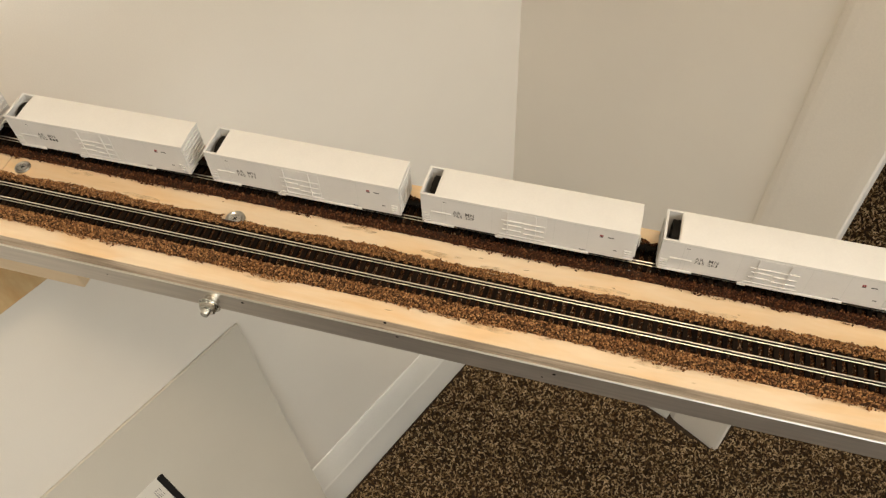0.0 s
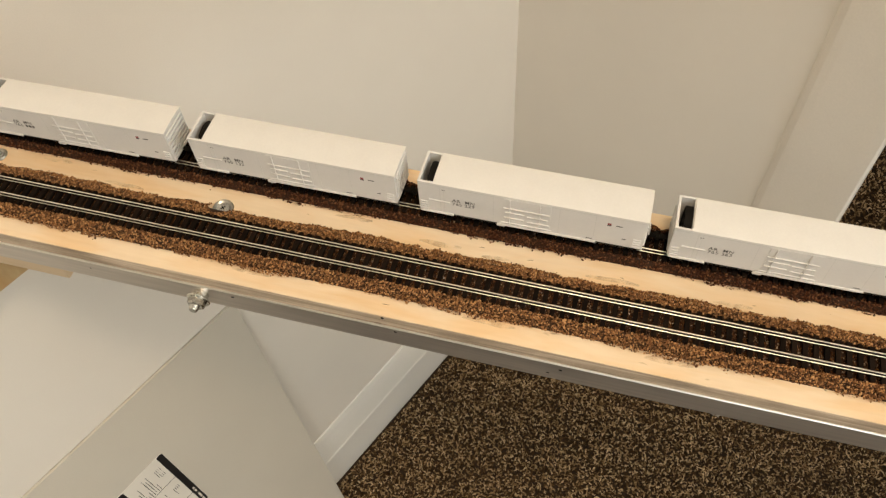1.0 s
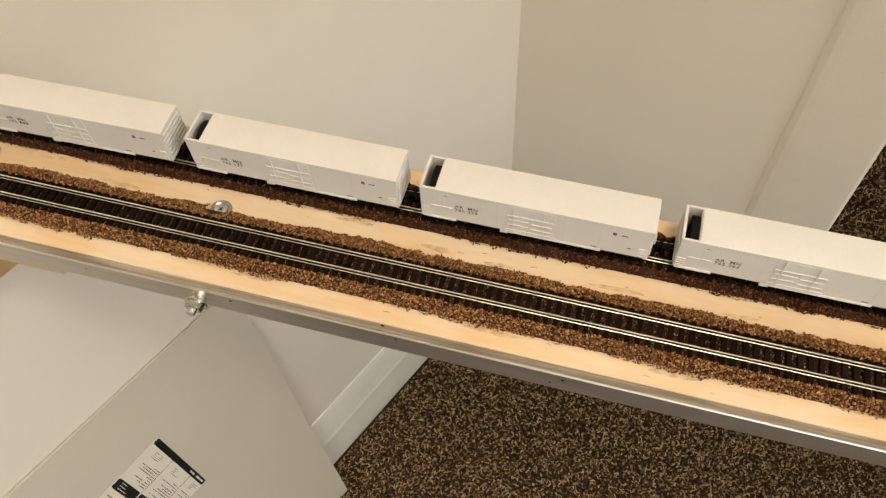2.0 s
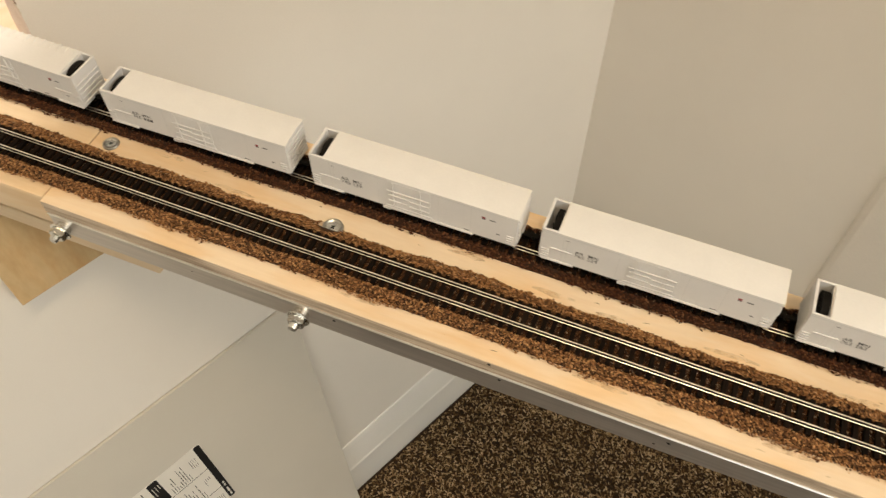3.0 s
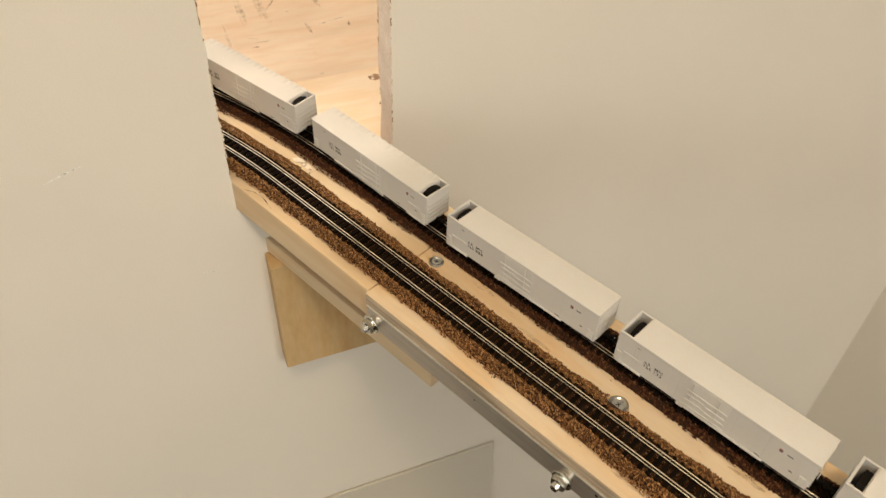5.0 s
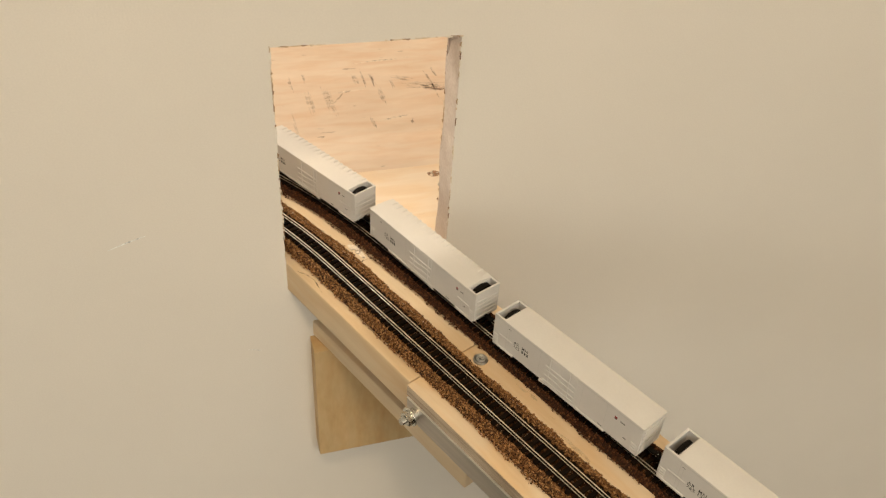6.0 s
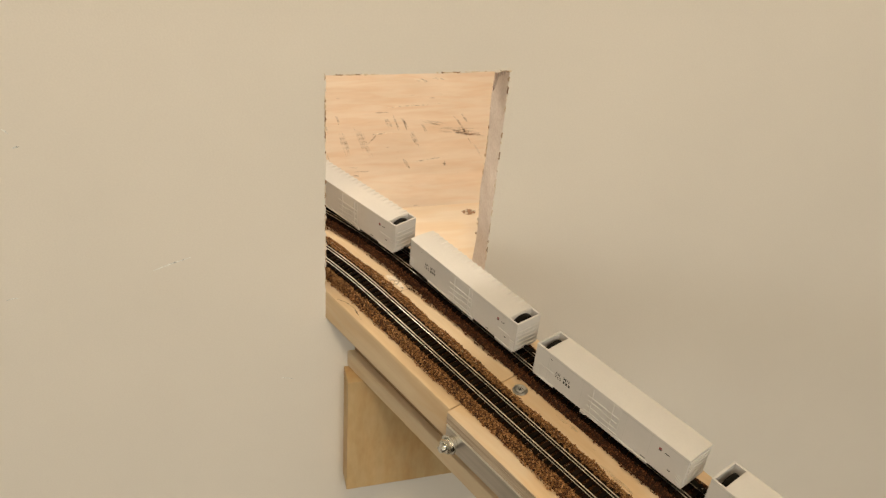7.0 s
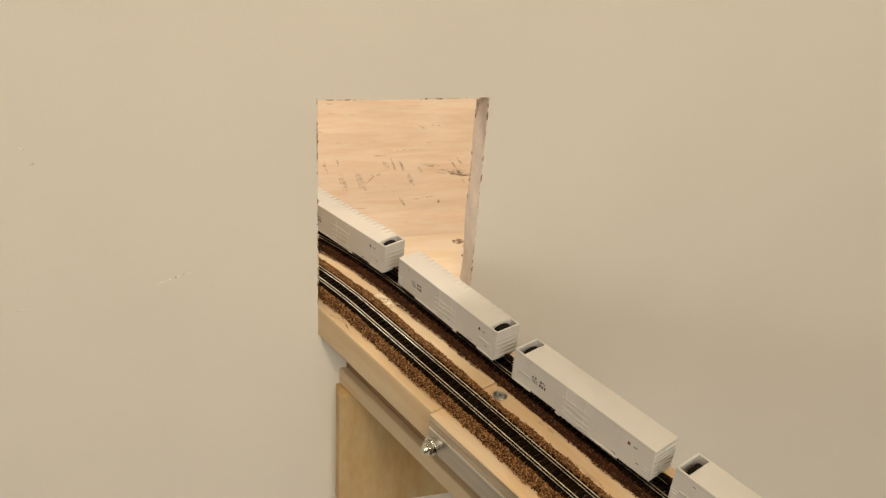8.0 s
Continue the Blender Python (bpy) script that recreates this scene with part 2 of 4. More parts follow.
def box(bm, x0, x1, y0, y1, z0, z1, bevel=0.0, mi=0):
    r = bmesh.ops.create_cube(bm, size=1.0)
    vs = r["verts"]
    bmesh.ops.scale(bm, vec=(x1 - x0, y1 - y0, z1 - z0), verts=vs)
    bmesh.ops.translate(bm, vec=((x0 + x1) / 2, (y0 + y1) / 2, (z0 + z1) / 2), verts=vs)
    fs = {f for v in vs for f in v.link_faces}
    for f in fs:
        f.material_index = mi
    if bevel:
        es = list({e for f in fs for e in f.edges})
        bmesh.ops.bevel(bm, geom=es, offset=bevel, segments=2, profile=0.7, affect="EDGES")
    return bm


def boxed(*a, **k):
    return box(bmesh.new(), *a, **k)


def extrude_profile(pts, x0, x1, bm=None, axis="x"):
    """A prism: (a, b) points swept from x0 to x1."""
    bm = bm or bmesh.new()
    put = (lambda x, a, b: (x, a, b)) if axis == "x" else (lambda x, a, b: (a, x, b)) if axis == "y" else (lambda x, a, b: (a, b, x))
    ends = [[bm.verts.new(put(x, a, b)) for a, b in pts] for x in (x0, x1)]
    n = len(pts)
    for i in range(n):
        bm.faces.new((ends[0][i], ends[0][(i + 1) % n], ends[1][(i + 1) % n], ends[1][i]))
    bm.faces.new(ends[0])
    bm.faces.new(ends[1])
    return bm


def cylinder(bm, r, depth, m, seg=24, r2=None):
    bmesh.ops.create_cone(bm, cap_ends=True, segments=seg, radius1=r, radius2=r if r2 is None else r2, depth=depth, matrix=m)
    return bm


# ---- the room ----
A = 0.4124
SA, CA = math.sin(A), math.cos(A)
WA = Matrix(((SA, -CA, 0, -0.2724), (CA, SA, 0, 0), (0, 0, 1, 0), (0, 0, 0, 1)))     # x along the wall, y into it
UC = 0.7468
CORNER = WA @ Vector((UC, 0, 0))
WB = Matrix(((CA, SA, 0, CORNER.x), (-SA, CA, 0, CORNER.y), (0, 0, 1, 0), (0, 0, 0, 1)))
HU0, HU1, HZ0, HZ1, WT = -0.0443, 0.0706, H - 0.0248, H + 0.1578, 0.026


def jagged(p, q, step, amp, rnd):
    n = max(2, int((Vector(q) - Vector(p)).length / step))
    out = []
    for i in range(n):
        v = Vector(p).lerp(Vector(q), i / n)
        out.append((v.x + (rnd.uniform(-amp, amp) if i else 0), v.y + (rnd.uniform(-amp, amp) if i else 0)))
    return out


def holed_wall(u0, u1, z0, z1):
    """The wall with the rough sawn opening, thickness WT."""
    rnd = random.Random(4)
    a, b, c, d = (HU0 - 0.001, HZ0), (HU1, HZ0), (HU1, HZ1 - 0.001), (HU0, HZ1)
    ring = jagged(a, b, 0.004, 0.0005, rnd) + jagged(b, c, 0.012, 0.00012, rnd) + jagged(c, d, 0.006, 0.0004, rnd) + jagged(d, a, 0.005, 0.0005, rnd)
    outer = [(u0, z0), (u1, z0), (u1, z1), (u0, z1)]
    bm = bmesh.new()
    rows = []
    for y in (0.0, WT):
        inner = [bm.verts.new((u + (0.0008 * math.sin(z * 90) if y else 0), y, z + (0.0008 * math.sin(u * 70) if y else 0))) for u, z in ring]
        out = [bm.verts.new((u, y, z)) for u, z in outer]
        edges = [bm.edges.new((inner[i], inner[(i + 1) % len(inner)])) for i in range(len(inner))]
        edges += [bm.edges.new((out[i], out[(i + 1) % 4])) for i in range(4)]
        bmesh.ops.triangle_fill(bm, edges=edges, use_beauty=True)
        rows.append((inner, out))
    n = len(ring)
    for i in range(n):
        f = bm.faces.new((rows[0][0][i], rows[0][0][(i + 1) % n], rows[1][0][(i + 1) % n], rows[1][0][i]))
        f.material_index = 1
    for i in range(4):
        bm.faces.new((rows[0][1][i], rows[0][1][(i + 1) % 4], rows[1][1][(i + 1) % 4], rows[1][1][i]))
    return bm


U0, SD = -3.1, 3.4       # the room runs from U0 to the corner, and SD away from the wall
thing("wall_west", holed_wall(U0, UC, 0, CEIL), [M_WALL, M_GYPSUM], "beige painted drywall with a rough sawn rectangular opening", "wall", kind="structure", m=WA)


def torn_edge():
    """Ragged slivers of facing paper round the opening, front and back."""
    rnd = random.Random(31)
    bm = bmesh.new()
    corners = [(HU0 - 0.0005, HZ0 + 0.029), (HU0 - 0.0005, HZ1), (HU1, HZ1 - 0.0005), (HU1, HZ0 + 0.03)]
    for (p, q), chance in zip(zip(corners, corners[1:]), (0.75, 0.55, 0.5)):
        p, q = Vector((p[0], 0, p[1])), Vector((q[0], 0, q[1]))
        along = (q - p).normalized()
        inward = Vector((along.z, 0, -along.x))
        d = 0.0
        while d < (q - p).length:
            ln = rnd.uniform(0.0006, 0.0060)
            for depth in (-0.0003, WT - 0.0006):
                if rnd.random() < chance:
                    a, w, out = p + along * d, rnd.uniform(0.0002, 0.0011), rnd.uniform(0.0001, 0.0006)
                    lean = along * rnd.uniform(-0.0006, 0.0006)
                    pts = [a - inward * out, a + along * ln * 0.5 - inward * out * 0.5, a + along * ln - inward * out * 0.8, a + along * ln * 0.8 + inward * w * 0.5, a + along * ln * 0.45 + inward * w + lean, a + inward * w * 0.4]
                    lo = [bm.verts.new((v.x, depth + rnd.uniform(-0.0003, 0.0001), v.z)) for v in pts]
                    hi = [bm.verts.new((v.co.x, v.co.y + 0.0004, v.co.z)) for v in lo]
                    bm.faces.new(lo)
                    bm.faces.new(hi)
                    for k in range(6):
                        bm.faces.new((lo[k], lo[(k + 1) % 6], hi[(k + 1) % 6], hi[k]))
            d += ln * rnd.uniform(0.6, 1.0)
    return bm


torn = part("torn_paper", torn_edge(), M_TORN, bpy.data.objects["wall_west"], "torn brown and white facing paper")
torn["kind"] = "stuff"
bm = bmesh.new()
bm.faces.new([bm.verts.new((HU1 - 0.0006, y, HZ1 + z)) for y, z in ((WT - 0.001, -0.0015), (WT - 0.001, -0.026), (WT - 0.006, -0.019), (WT - 0.009, -0.011), (WT - 0.019, -0.006), (WT - 0.021, -0.0015))])
part("torn_paper", bm, M_SCUFFS[3], bpy.data.objects["wall_west"], "brown torn paper in the corner of the opening")
bm = bmesh.new()
DS0, DS1, DZ = 0.478, 1.29, 2.05
box(bm, -0.03, DS0, 0, 0.11, 0, CEIL)
box(bm, DS0, DS1, 0, 0.11, DZ, CEIL)
box(bm, DS1, SD + 0.1, 0, 0.11, 0, CEIL)
thing("wall_north", bm, M_WALL, "beige painted wall with an open doorway", "wall", kind="structure", m=WB)
bm = boxed(SD, SD + 0.1, U0 - UC - 0.1, 0, 0, CEIL)
thing("wall_east", bm, M_WALL, "plain beige painted wall", "wall", kind="structure", m=WB)
bm = boxed(-0.03, SD, U0 - UC - 0.1, U0 - UC, 0, CEIL)
thing("wall_south", bm, M_WALL, "plain beige painted wall", "wall", kind="structure", m=WB)
thing("ceiling", boxed(-1.3, SD + 0.1, U0 - UC - 0.1, 1.7, CEIL, CEIL + 0.1), M_CEIL, "flat white painted ceiling", "ceiling", kind="structure", m=WB)
# room behind the doorway and the space behind the opening
bm = bmesh.new()
box(bm, -0.1, 0.0, 0.11, 1.6, 0, CEIL)
box(bm, -0.1, SD + 0.1, 1.6, 1.7, 0, CEIL)
box(bm, SD, SD + 0.1, 0.11, 1.6, 0, CEIL)
thing("wall_hall", bm, M_WALL, "plain beige walls of the hall beyond the doorway", "wall", kind="structure", m=WB)
bm = bmesh.new()
box(bm, -1.2, 0.9, 1.2, 1.3, 0, CEIL)
box(bm, -1.3, -1.2, WT, 1.3, 0, CEIL)
box(bm, 0.8, 0.9, WT + 0.1, 1.2, 0, CEIL)
thing("wall_back_room", bm, M_WALL, "plain walls of the room behind the opening", "wall", kind="structure", m=WA)

floor = thing("floor", boxed(-1.4, SD + 0.1, U0 - UC - 0.1, 1.7, -0.03, 0.0), M_CARPETBASE, "brown speckled frieze carpet", "floor", kind="structure", m=WB)


def baseboard(x0, x1):
    pts = [(0, 0), (-0.0145, 0), (-0.0145, 0.101), (-0.0141, 0.1045), (-0.0130, 0.107), (-0.0128, 0.110), (-0.0121, 0.116), (-0.0108, 0.130), (-0.0084, 0.148), (-0.0052, 0.166), (-0.0030, 0.174), (-0.0020, 0.1765), (0, 0.177)]
    return extrude_profile(pts, x0, x1)


thing("baseboard_west", baseboard(U0, UC - 0.0005), M_TRIM, "white painted moulded baseboard", "baseboard", kind="structure", m=WA)
thing("baseboard_north", baseboard(0.0148, 0.3925), M_TRIM, "white painted moulded baseboard", "baseboard", kind="structure", m=WB)


def casing():
    bm = bmesh.new()
    pts = [(0.393, 0), (0.393, -0.0012), (0.396, -0.0042), (0.403, -0.0074), (0.413, -0.0092), (0.470, -0.0150), (0.486, -0.0168), (0.4945, -0.0172), (0.4975, -0.0150), (0.4975, 0)]
    extrude_profile(pts, 0, DZ + 0.09, bm, "z")
    box(bm, DS0 + 0.001, DS0 + 0.018, -0.001, 0.112, 0, DZ)
    return bm


thing("trim_door", casing(), M_CASING, "white painted door casing beside the open doorway", "trim", kind="structure", m=WB)
bm = boxed(0.393, DS1 + 0.09, -0.017, -0.001, DZ + 0.0902, DZ + 0.18)
thing("trim_door_head", bm, M_CASING, "white painted head casing over the doorway", "trim", kind="structure", m=WB)


def stuff_mesh(name, verts, faces, mat):
    me = bpy.data.meshes.new(name)
    me.from_pydata(verts, [], faces)
    me.materials.append(mat)
    return me


def carpet(cells, rnd_seed):
    """Twisted yarn tufts: short bent strands lying over each other."""
    rng = np.random.default_rng(rnd_seed)
    vs, fs = [], []
    for (x0, x1, y0, y1, gap) in cells:
        nx, ny = int((x1 - x0) / gap), int((y1 - y0) / gap)
        gx, gy = np.meshgrid(np.arange(nx), np.arange(ny))
        px = x0 + (gx.ravel() + rng.uniform(-0.5, 0.5, nx * ny)) * gap
        py = y0 + (gy.ravel() + rng.uniform(-0.5, 0.5, nx * ny)) * gap
        k = len(px)
        ang, ln = rng.uniform(0, 6.283, k), rng.uniform(1.1, 2.4, k) * gap
        wid, hi, bend = rng.uniform(0.25, 0.41, k) * gap, rng.uniform(0.2, 1.5, k) * gap, rng.uniform(-2.8, 2.8, k)
        for s in (0.0, 0.5, 1.0):
            a = ang + bend * (s - 0.5)
            cx, cy = px + np.cos(a) * ln * (s - 0.5), py + np.sin(a) * ln * (s - 0.5)
            cz = 0.004 + hi * (1 - (2 * s - 1) ** 2 * 0.8)
            w = wid * (1.0 if s == 0.5 else 0.6)
            tx, ty = -np.sin(a) * w, np.cos(a) * w
            vs += [np.stack([cx + tx, cy + ty, cz], 1), np.stack([cx - tx, cy - ty, cz], 1), np.stack([cx, cy, cz + w * 1.1], 1)]
        base = sum(len(v) for v in vs[:-9])
        i = np.arange(k)
        idx = [base + j * k + i for j in range(9)]
        for s in (0, 3):
            for a, b in ((0, 2), (2, 1)):
                fs.append(np.stack([idx[s + a], idx[s + b], idx[s + 3 + b], idx[s + 3 + a]], 1))
    return np.concatenate(vs).tolist(), np.concatenate(fs).tolist()


# ---- bridge and approach ----
X_JOINT, X_END = -0.1525, 1.70
bridge = empty("bridge", pose(0, 0, H), "two-track plywood model railway bridge with aluminium side bars", "bridge")


def deck_bm():
    pts = [(-0.0434, 0.0), (0.0470, 0.0), (0.0470, -0.0125), (-0.0424, -0.0125), (-0.0424, -0.0086), (-0.0436, -0.0082), (-0.0436, -0.0004)]
    return extrude_profile(pts, X_JOINT + 0.0006, X_END)


part("deck", deck_bm(), M_DECK, bridge)
part("deck_edge", extrude_profile([(-0.04365, -0.0004), (-0.0439, -0.0010), (-0.0440, -0.0082), (-0.0437, -0.0084), (-0.0437, -0.0006)], X_JOINT + 0.0008, X_END), M_PLYEDGE, bridge, "grey weathered plywood edge")
part("deck_core", boxed(X_JOINT + 0.001, X_END, -0.0420, 0.0465, -0.0230, -0.0126), M_DECK, bridge)
bar = part("side_bar", boxed(X_JOINT + 0.002, X_END, -0.0447, -0.0425, -0.0246, -0.0086, 0.0008), M_ALU, bridge, "brushed aluminium flat bar")
part("side_bar", boxed(X_JOINT + 0.002, X_END, 0.0472, 0.0500, -0.0246, -0.0086, 0.0008), M_ALU, bridge, "brushed aluminium flat bar")

# paler metal than the bar: the edge's highlight is put into this strip
M_RIM = material("edge_highlight", (0.93, 0.89, 0.82), 0.38, 1.0, vary=0.15, scale=40, fine=600, bump=0.03, stretch=(0.1, 1, 1))
rim = extrude_profile([(-0.0450, -0.0090), (-0.0450, -0.0086), (-0.0446, -0.0082), (-0.0441, -0.0082), (-0.0441, -0.0090)], X_JOINT + 0.002, X_END)
part("rim", rim, M_RIM, bar, "top edge of the bar, bright for its highlight")
for x, z, r in ((0.0207, -0.0125, 0.0006), (0.1076, -0.0116, 0.0005), (0.1891, -0.0137, 0.0006), (0.1833, -0.0189, 0.0004), (-0.0620, -0.0150, 0.0003)):
    bm = cylinder(bmesh.new(), r, 0.0003, pose(x, -0.04475, z, 90, 0, 0) @ Matrix.Diagonal((1.5, 1, 1, 1)), 10)
    part("pit", bm, M_BLACK, bar, "small dark pit in the bar")
part("nick", cylinder(bmesh.new(), 0.0008, 0.0003, pose(0.1017, -0.0440, -0.0015, 90, 0, 0), 9), M_BLACK, bridge, "dark nick in the plywood edge")

approach = empty("approach_shelf", pose(0, 0, H), "pine lumber shelf carrying the tracks through the wall", "shelf")
bm = boxed(-0.62, X_JOINT - 0.0004, -0.0412, 0.0480, -0.0254, -0.0002, 0.0024)
part("top_board", bm, M_PINE, approach)
part("spacer", boxed(-0.61, -0.1140, -0.0215, 0.0470, -0.0578, -0.0256), M_SPACER, approach, "recessed pine strip, darkened for the shade in the gap")
part("lower_board", boxed(-0.62, -0.1125, -0.0265, 0.0480, -0.0725, -0.0580, 0.0014), M_PINE, approach)
ledger = thing("ledger_board", boxed(H - 0.1915, H - 0.0730, -0.0185, -0.0002, -0.080, 0.0315, 0.0008), M_LEDGER, "pine ledger board screwed flat to the wall under the shelf", "board", m=WA @ pose(0, 0, 0, 0, -90, 0))


def bolt(x, z):
    """A threaded end that stands out of the bar: sleeve, washer, nut and the last turns of thread."""
    b = empty("bolt", pose(x, -0.0448, H + z, 90, 0, 0), "zinc-plated bolt with sleeve, washer and nut in the bar", "bolt", "bolts along the bridge")
    bm = cylinder(bmesh.new(), 0.0042, 0.0034, Matrix.Translation((0, 0, 0.0016)), 24)
    part("sleeve", bm, M_ZINC, b, smooth=False)
    bm = cylinder(bmesh.new(), 0.0062, 0.0010, Matrix.Translation((0, 0, 0.0038)), 32)
    bmesh.ops.bevel(bm, geom=[e for e in bm.edges if len(e.link_faces) == 2 and e.calc_face_angle() > 1], offset=0.0002, segments=1, affect="EDGES")
    part("washer", bm, M_ZINC, b)
    bm = cylinder(bmesh.new(), 0.0049, 0.0034, Matrix.Translation((0, 0, 0.0060)), 6)
    bmesh.ops.bevel(bm, geom=[e for e in bm.edges], offset=0.0005, segments=2, affect="EDGES")
    part("nut", bm, M_ZINC, b)
    bm = bmesh.new()
    for i in range(4):
        cylinder(bm, 0.0024, 0.0006, Matrix.Translation((0, 0, 0.0077 + i * 0.0008)), 16, 0.0021)
        cylinder(bm, 0.0021, 0.0004, Matrix.Translation((0, 0, 0.0081 + i * 0.0008)), 16)
    part("thread", bm, M_ZINC, b)
    return b


bolt(-0.1425, -0.0163)
bolt(0.0022, -0.0158)


def screw(x, y, turn):
    s = empty("screw", pose(x, y, H, 0, 0, turn), "flat-head zinc screw in a finishing washer", "screw", "screws along the deck")
    bm = bmesh.new()
    ring = [(0.0058, 0.0001), (0.0056, 0.0009), (0.0050, 0.0014), (0.0044, 0.0013), (0.0036, 0.0003), (0.0030, 0.0001)]
    n = 32
    rows = [[bm.verts.new((r * math.cos(6.28319 * k / n), r * math.sin(6.28319 * k / n), z)) for k in range(n)] for r, z in ring]
    for a, b in zip(rows, rows[1:]):
        for k in range(n):
            bm.faces.new((a[k], a[(k + 1) % n], b[(k + 1) % n], b[k]))
    part("washer", bm, M_WASHER, s, smooth=True)
    bm = cylinder(bmesh.new(), 0.0031, 0.0006, Matrix.Translation((0, 0, 0.0006)), 24, 0.0035)
    part("head", bm, M_ZINC, s)
    bm = bmesh.new()
    box(bm, -0.0013, 0.0013, -0.00022, 0.00022, 0.0009, 0.00105)
    box(bm, -0.00022, 0.00022, -0.0013, 0.0013, 0.0009, 0.00102)
    part("cross_slot", bm, M_BLACK, s)
    return s


small = screw(-0.1409, 0.0045, 20)
small.matrix_world = small.matrix_world @ Matrix.Scale(0.82, 4)
screw(0.0, -0.0014, 50)


def sliver(name, pts, width, mat, parent, up, flat):
    """A thin uneven streak through the points, lying on a face; flat tells the plane."""
    bm = bmesh.new()
    rows = []
    for k, p in enumerate(pts):
        a, b = Vector(pts[max(0, k - 1)]), Vector(pts[min(len(pts) - 1, k + 1)])
        d = (b - a).normalized()
        w = width * (0.35 if k in (0, len(pts) - 1) else rnd.uniform(0.7, 1.2)) / 2
        rows.append([bm.verts.new(flat(p[0] - d.y * w * e, p[1] + d.x * w * e, up)) for e in (-1, 1)])
    for a, b in zip(rows, rows[1:]):
        bm.faces.new((a[0], a[1], b[1], b[0]))
    return part(name, bm, mat, parent)


def on_deck(a, b, up):
    return (a, b, up)


M_CRACK = smear("crack_dark", (0.10, 0.055, 0.03), 0.9)
M_RUB = smear("rub_pale", (0.84, 0.72, 0.56), 2.5)
rnd = random.Random(9)
sliver("crack", [(-0.2776, -0.0400), (-0.2714, -0.0368), (-0.2632, -0.0357), (-0.2560, -0.0372), (-0.2499, -0.0387)], 0.0010, M_CRACK, approach, 0.0001, on_deck)
sliver("crack", [(-0.2808, 0.0006), (-0.2770, 0.0009), (-0.2726, 0.0001), (-0.2683, 0.0043)], 0.0008, M_CRACK, approach, 0.0001, on_deck)
sliver("crack", [(-0.2605, -0.0002), (-0.2612, 0.0030), (-0.2600, 0.0078)], 0.0009, M_CRACK, approach, 0.0001, on_deck)
sliver("filler_patch", [(-0.2818, 0.0044), (-0.2760, 0.0062), (-0.2690, 0.0060), (-0.2623, 0.0052)], 0.0060, M_RUB, approach, 0.00005, on_deck)

M_GLUE = smear("glue_amber", (0.60, 0.39, 0.19), 0.38)
for x, y, ln, w in ((0.118, 0.0032, 0.022, 0.0030), (0.147, 0.0012, 0.014, 0.0022), (0.205, 0.0018, 0.026, 0.0030), (0.262, 0.0010, 0.018, 0.0026), (0.070, 0.0088, 0.020, 0.0024), (0.030, -0.0350, 0.020, 0.0022), (0.152, -0.0352, 0.026, 0.0024), (0.236, -0.0356, 0.022, 0.0026), (-0.060, 0.0012, 0.024, 0.0024), (-0.105, 0.0086, 0.018, 0.0022)):
    pts = [(x + ln * (k / 4 - 0.5), y + rnd.uniform(-0.0005, 0.0005)) for k in range(5)]
    sliver("stain", pts, w, M_GLUE, bridge, 0.00007, on_deck)
for x, y in ((0.164, 0.004), (0.139, 0.006), (0.2095, 0.004), (0.2716, 0.003), (-0.082, 0.0068), (0.046, 0.0052), (0.1015, -0.0372), (0.225, -0.0391)):
    ln = rnd.uniform(0.0008, 0.0022)
    sliver("fleck", [(x - ln, y + rnd.uniform(-0.0005, 0.0005)), (x, y), (x + ln, y + rnd.uniform(-0.0005, 0.0005))], 0.0006, M_CRACK, bridge, 0.00012, on_deck)


def on_wall(a, b, up):
    return (a, -up, b)


M_SCRAPE = smear("scrape_pale", (0.90, 0.87, 0.80), 2.0)
for a, b, w in (((-0.155, 0.029), (-0.131, 0.037), 0.0013), ((-0.222, 0.132), (-0.219, 0.129), 0.0009), ((-0.219, 0.120), (-0.215, 0.121), 0.0010), ((-0.243, 0.016), (-0.235, 0.017), 0.0009), ((-0.078, -0.077), (-0.068, -0.080), 0.0010)):
    mid = ((a[0] + b[0]) / 2, (a[1] + b[1]) / 2 + 0.0004)
    sliver("scrape", [(q[0], H + q[1]) for q in (a, mid, b)], w, M_SCRAPE, bpy.data.objects["wall_west"], 0.0001, on_wall)

# ---- tracks ----
RAIL_Z, TIE_Z = 0.0085, 0.0062
SCREWS = ((-0.1409, 0.0040), (0.0, -0.0014))


def centre(x, y0):
    """Track centre line: straight, then bending towards the near side behind the joint."""
    k = max(0.0, -0.262 - x)
    return y0 - k * k / (2 * 0.55), k / 0.55


def rail_bm(y0, off):
    prof = [(-0.0008, -0.0021), (0.0008, -0.0021), (0.0008, -0.0018), (0.00056, -0.0017), (0.00025, -0.0015), (0.00025, -0.0007), (0.00034, -0.0005), (0.00034, -0.00012), (0.00016, 0.0), (-0.00016, 0.0), (-0.00034, -0.00012), (-0.00034, -0.0005), (-0.00025, -0.0007), (-0.00025, -0.0015), (-0.00056, -0.0017), (-0.0008, -0.0018)]
    bm = bmesh.new()
    xs = [-0.60 + 0.01 * i for i in range(45)] + [-0.15, 0.1, 0.4, 0.8, 1.2, X_END]
    rows = []
    for x in xs:
        y, slope = centre(x, y0)
        rows.append([bm.verts.new((x, y + off + a, RAIL_Z + z)) for a, z in prof])
    n = len(prof)
    for a, b in zip(rows, rows[1:]):
        for k in range(n):
            f = bm.faces.new((a[k], a[(k + 1) % n], b[(k + 1) % n], b[k]))
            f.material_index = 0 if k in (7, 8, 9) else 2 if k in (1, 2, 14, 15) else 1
    return bm


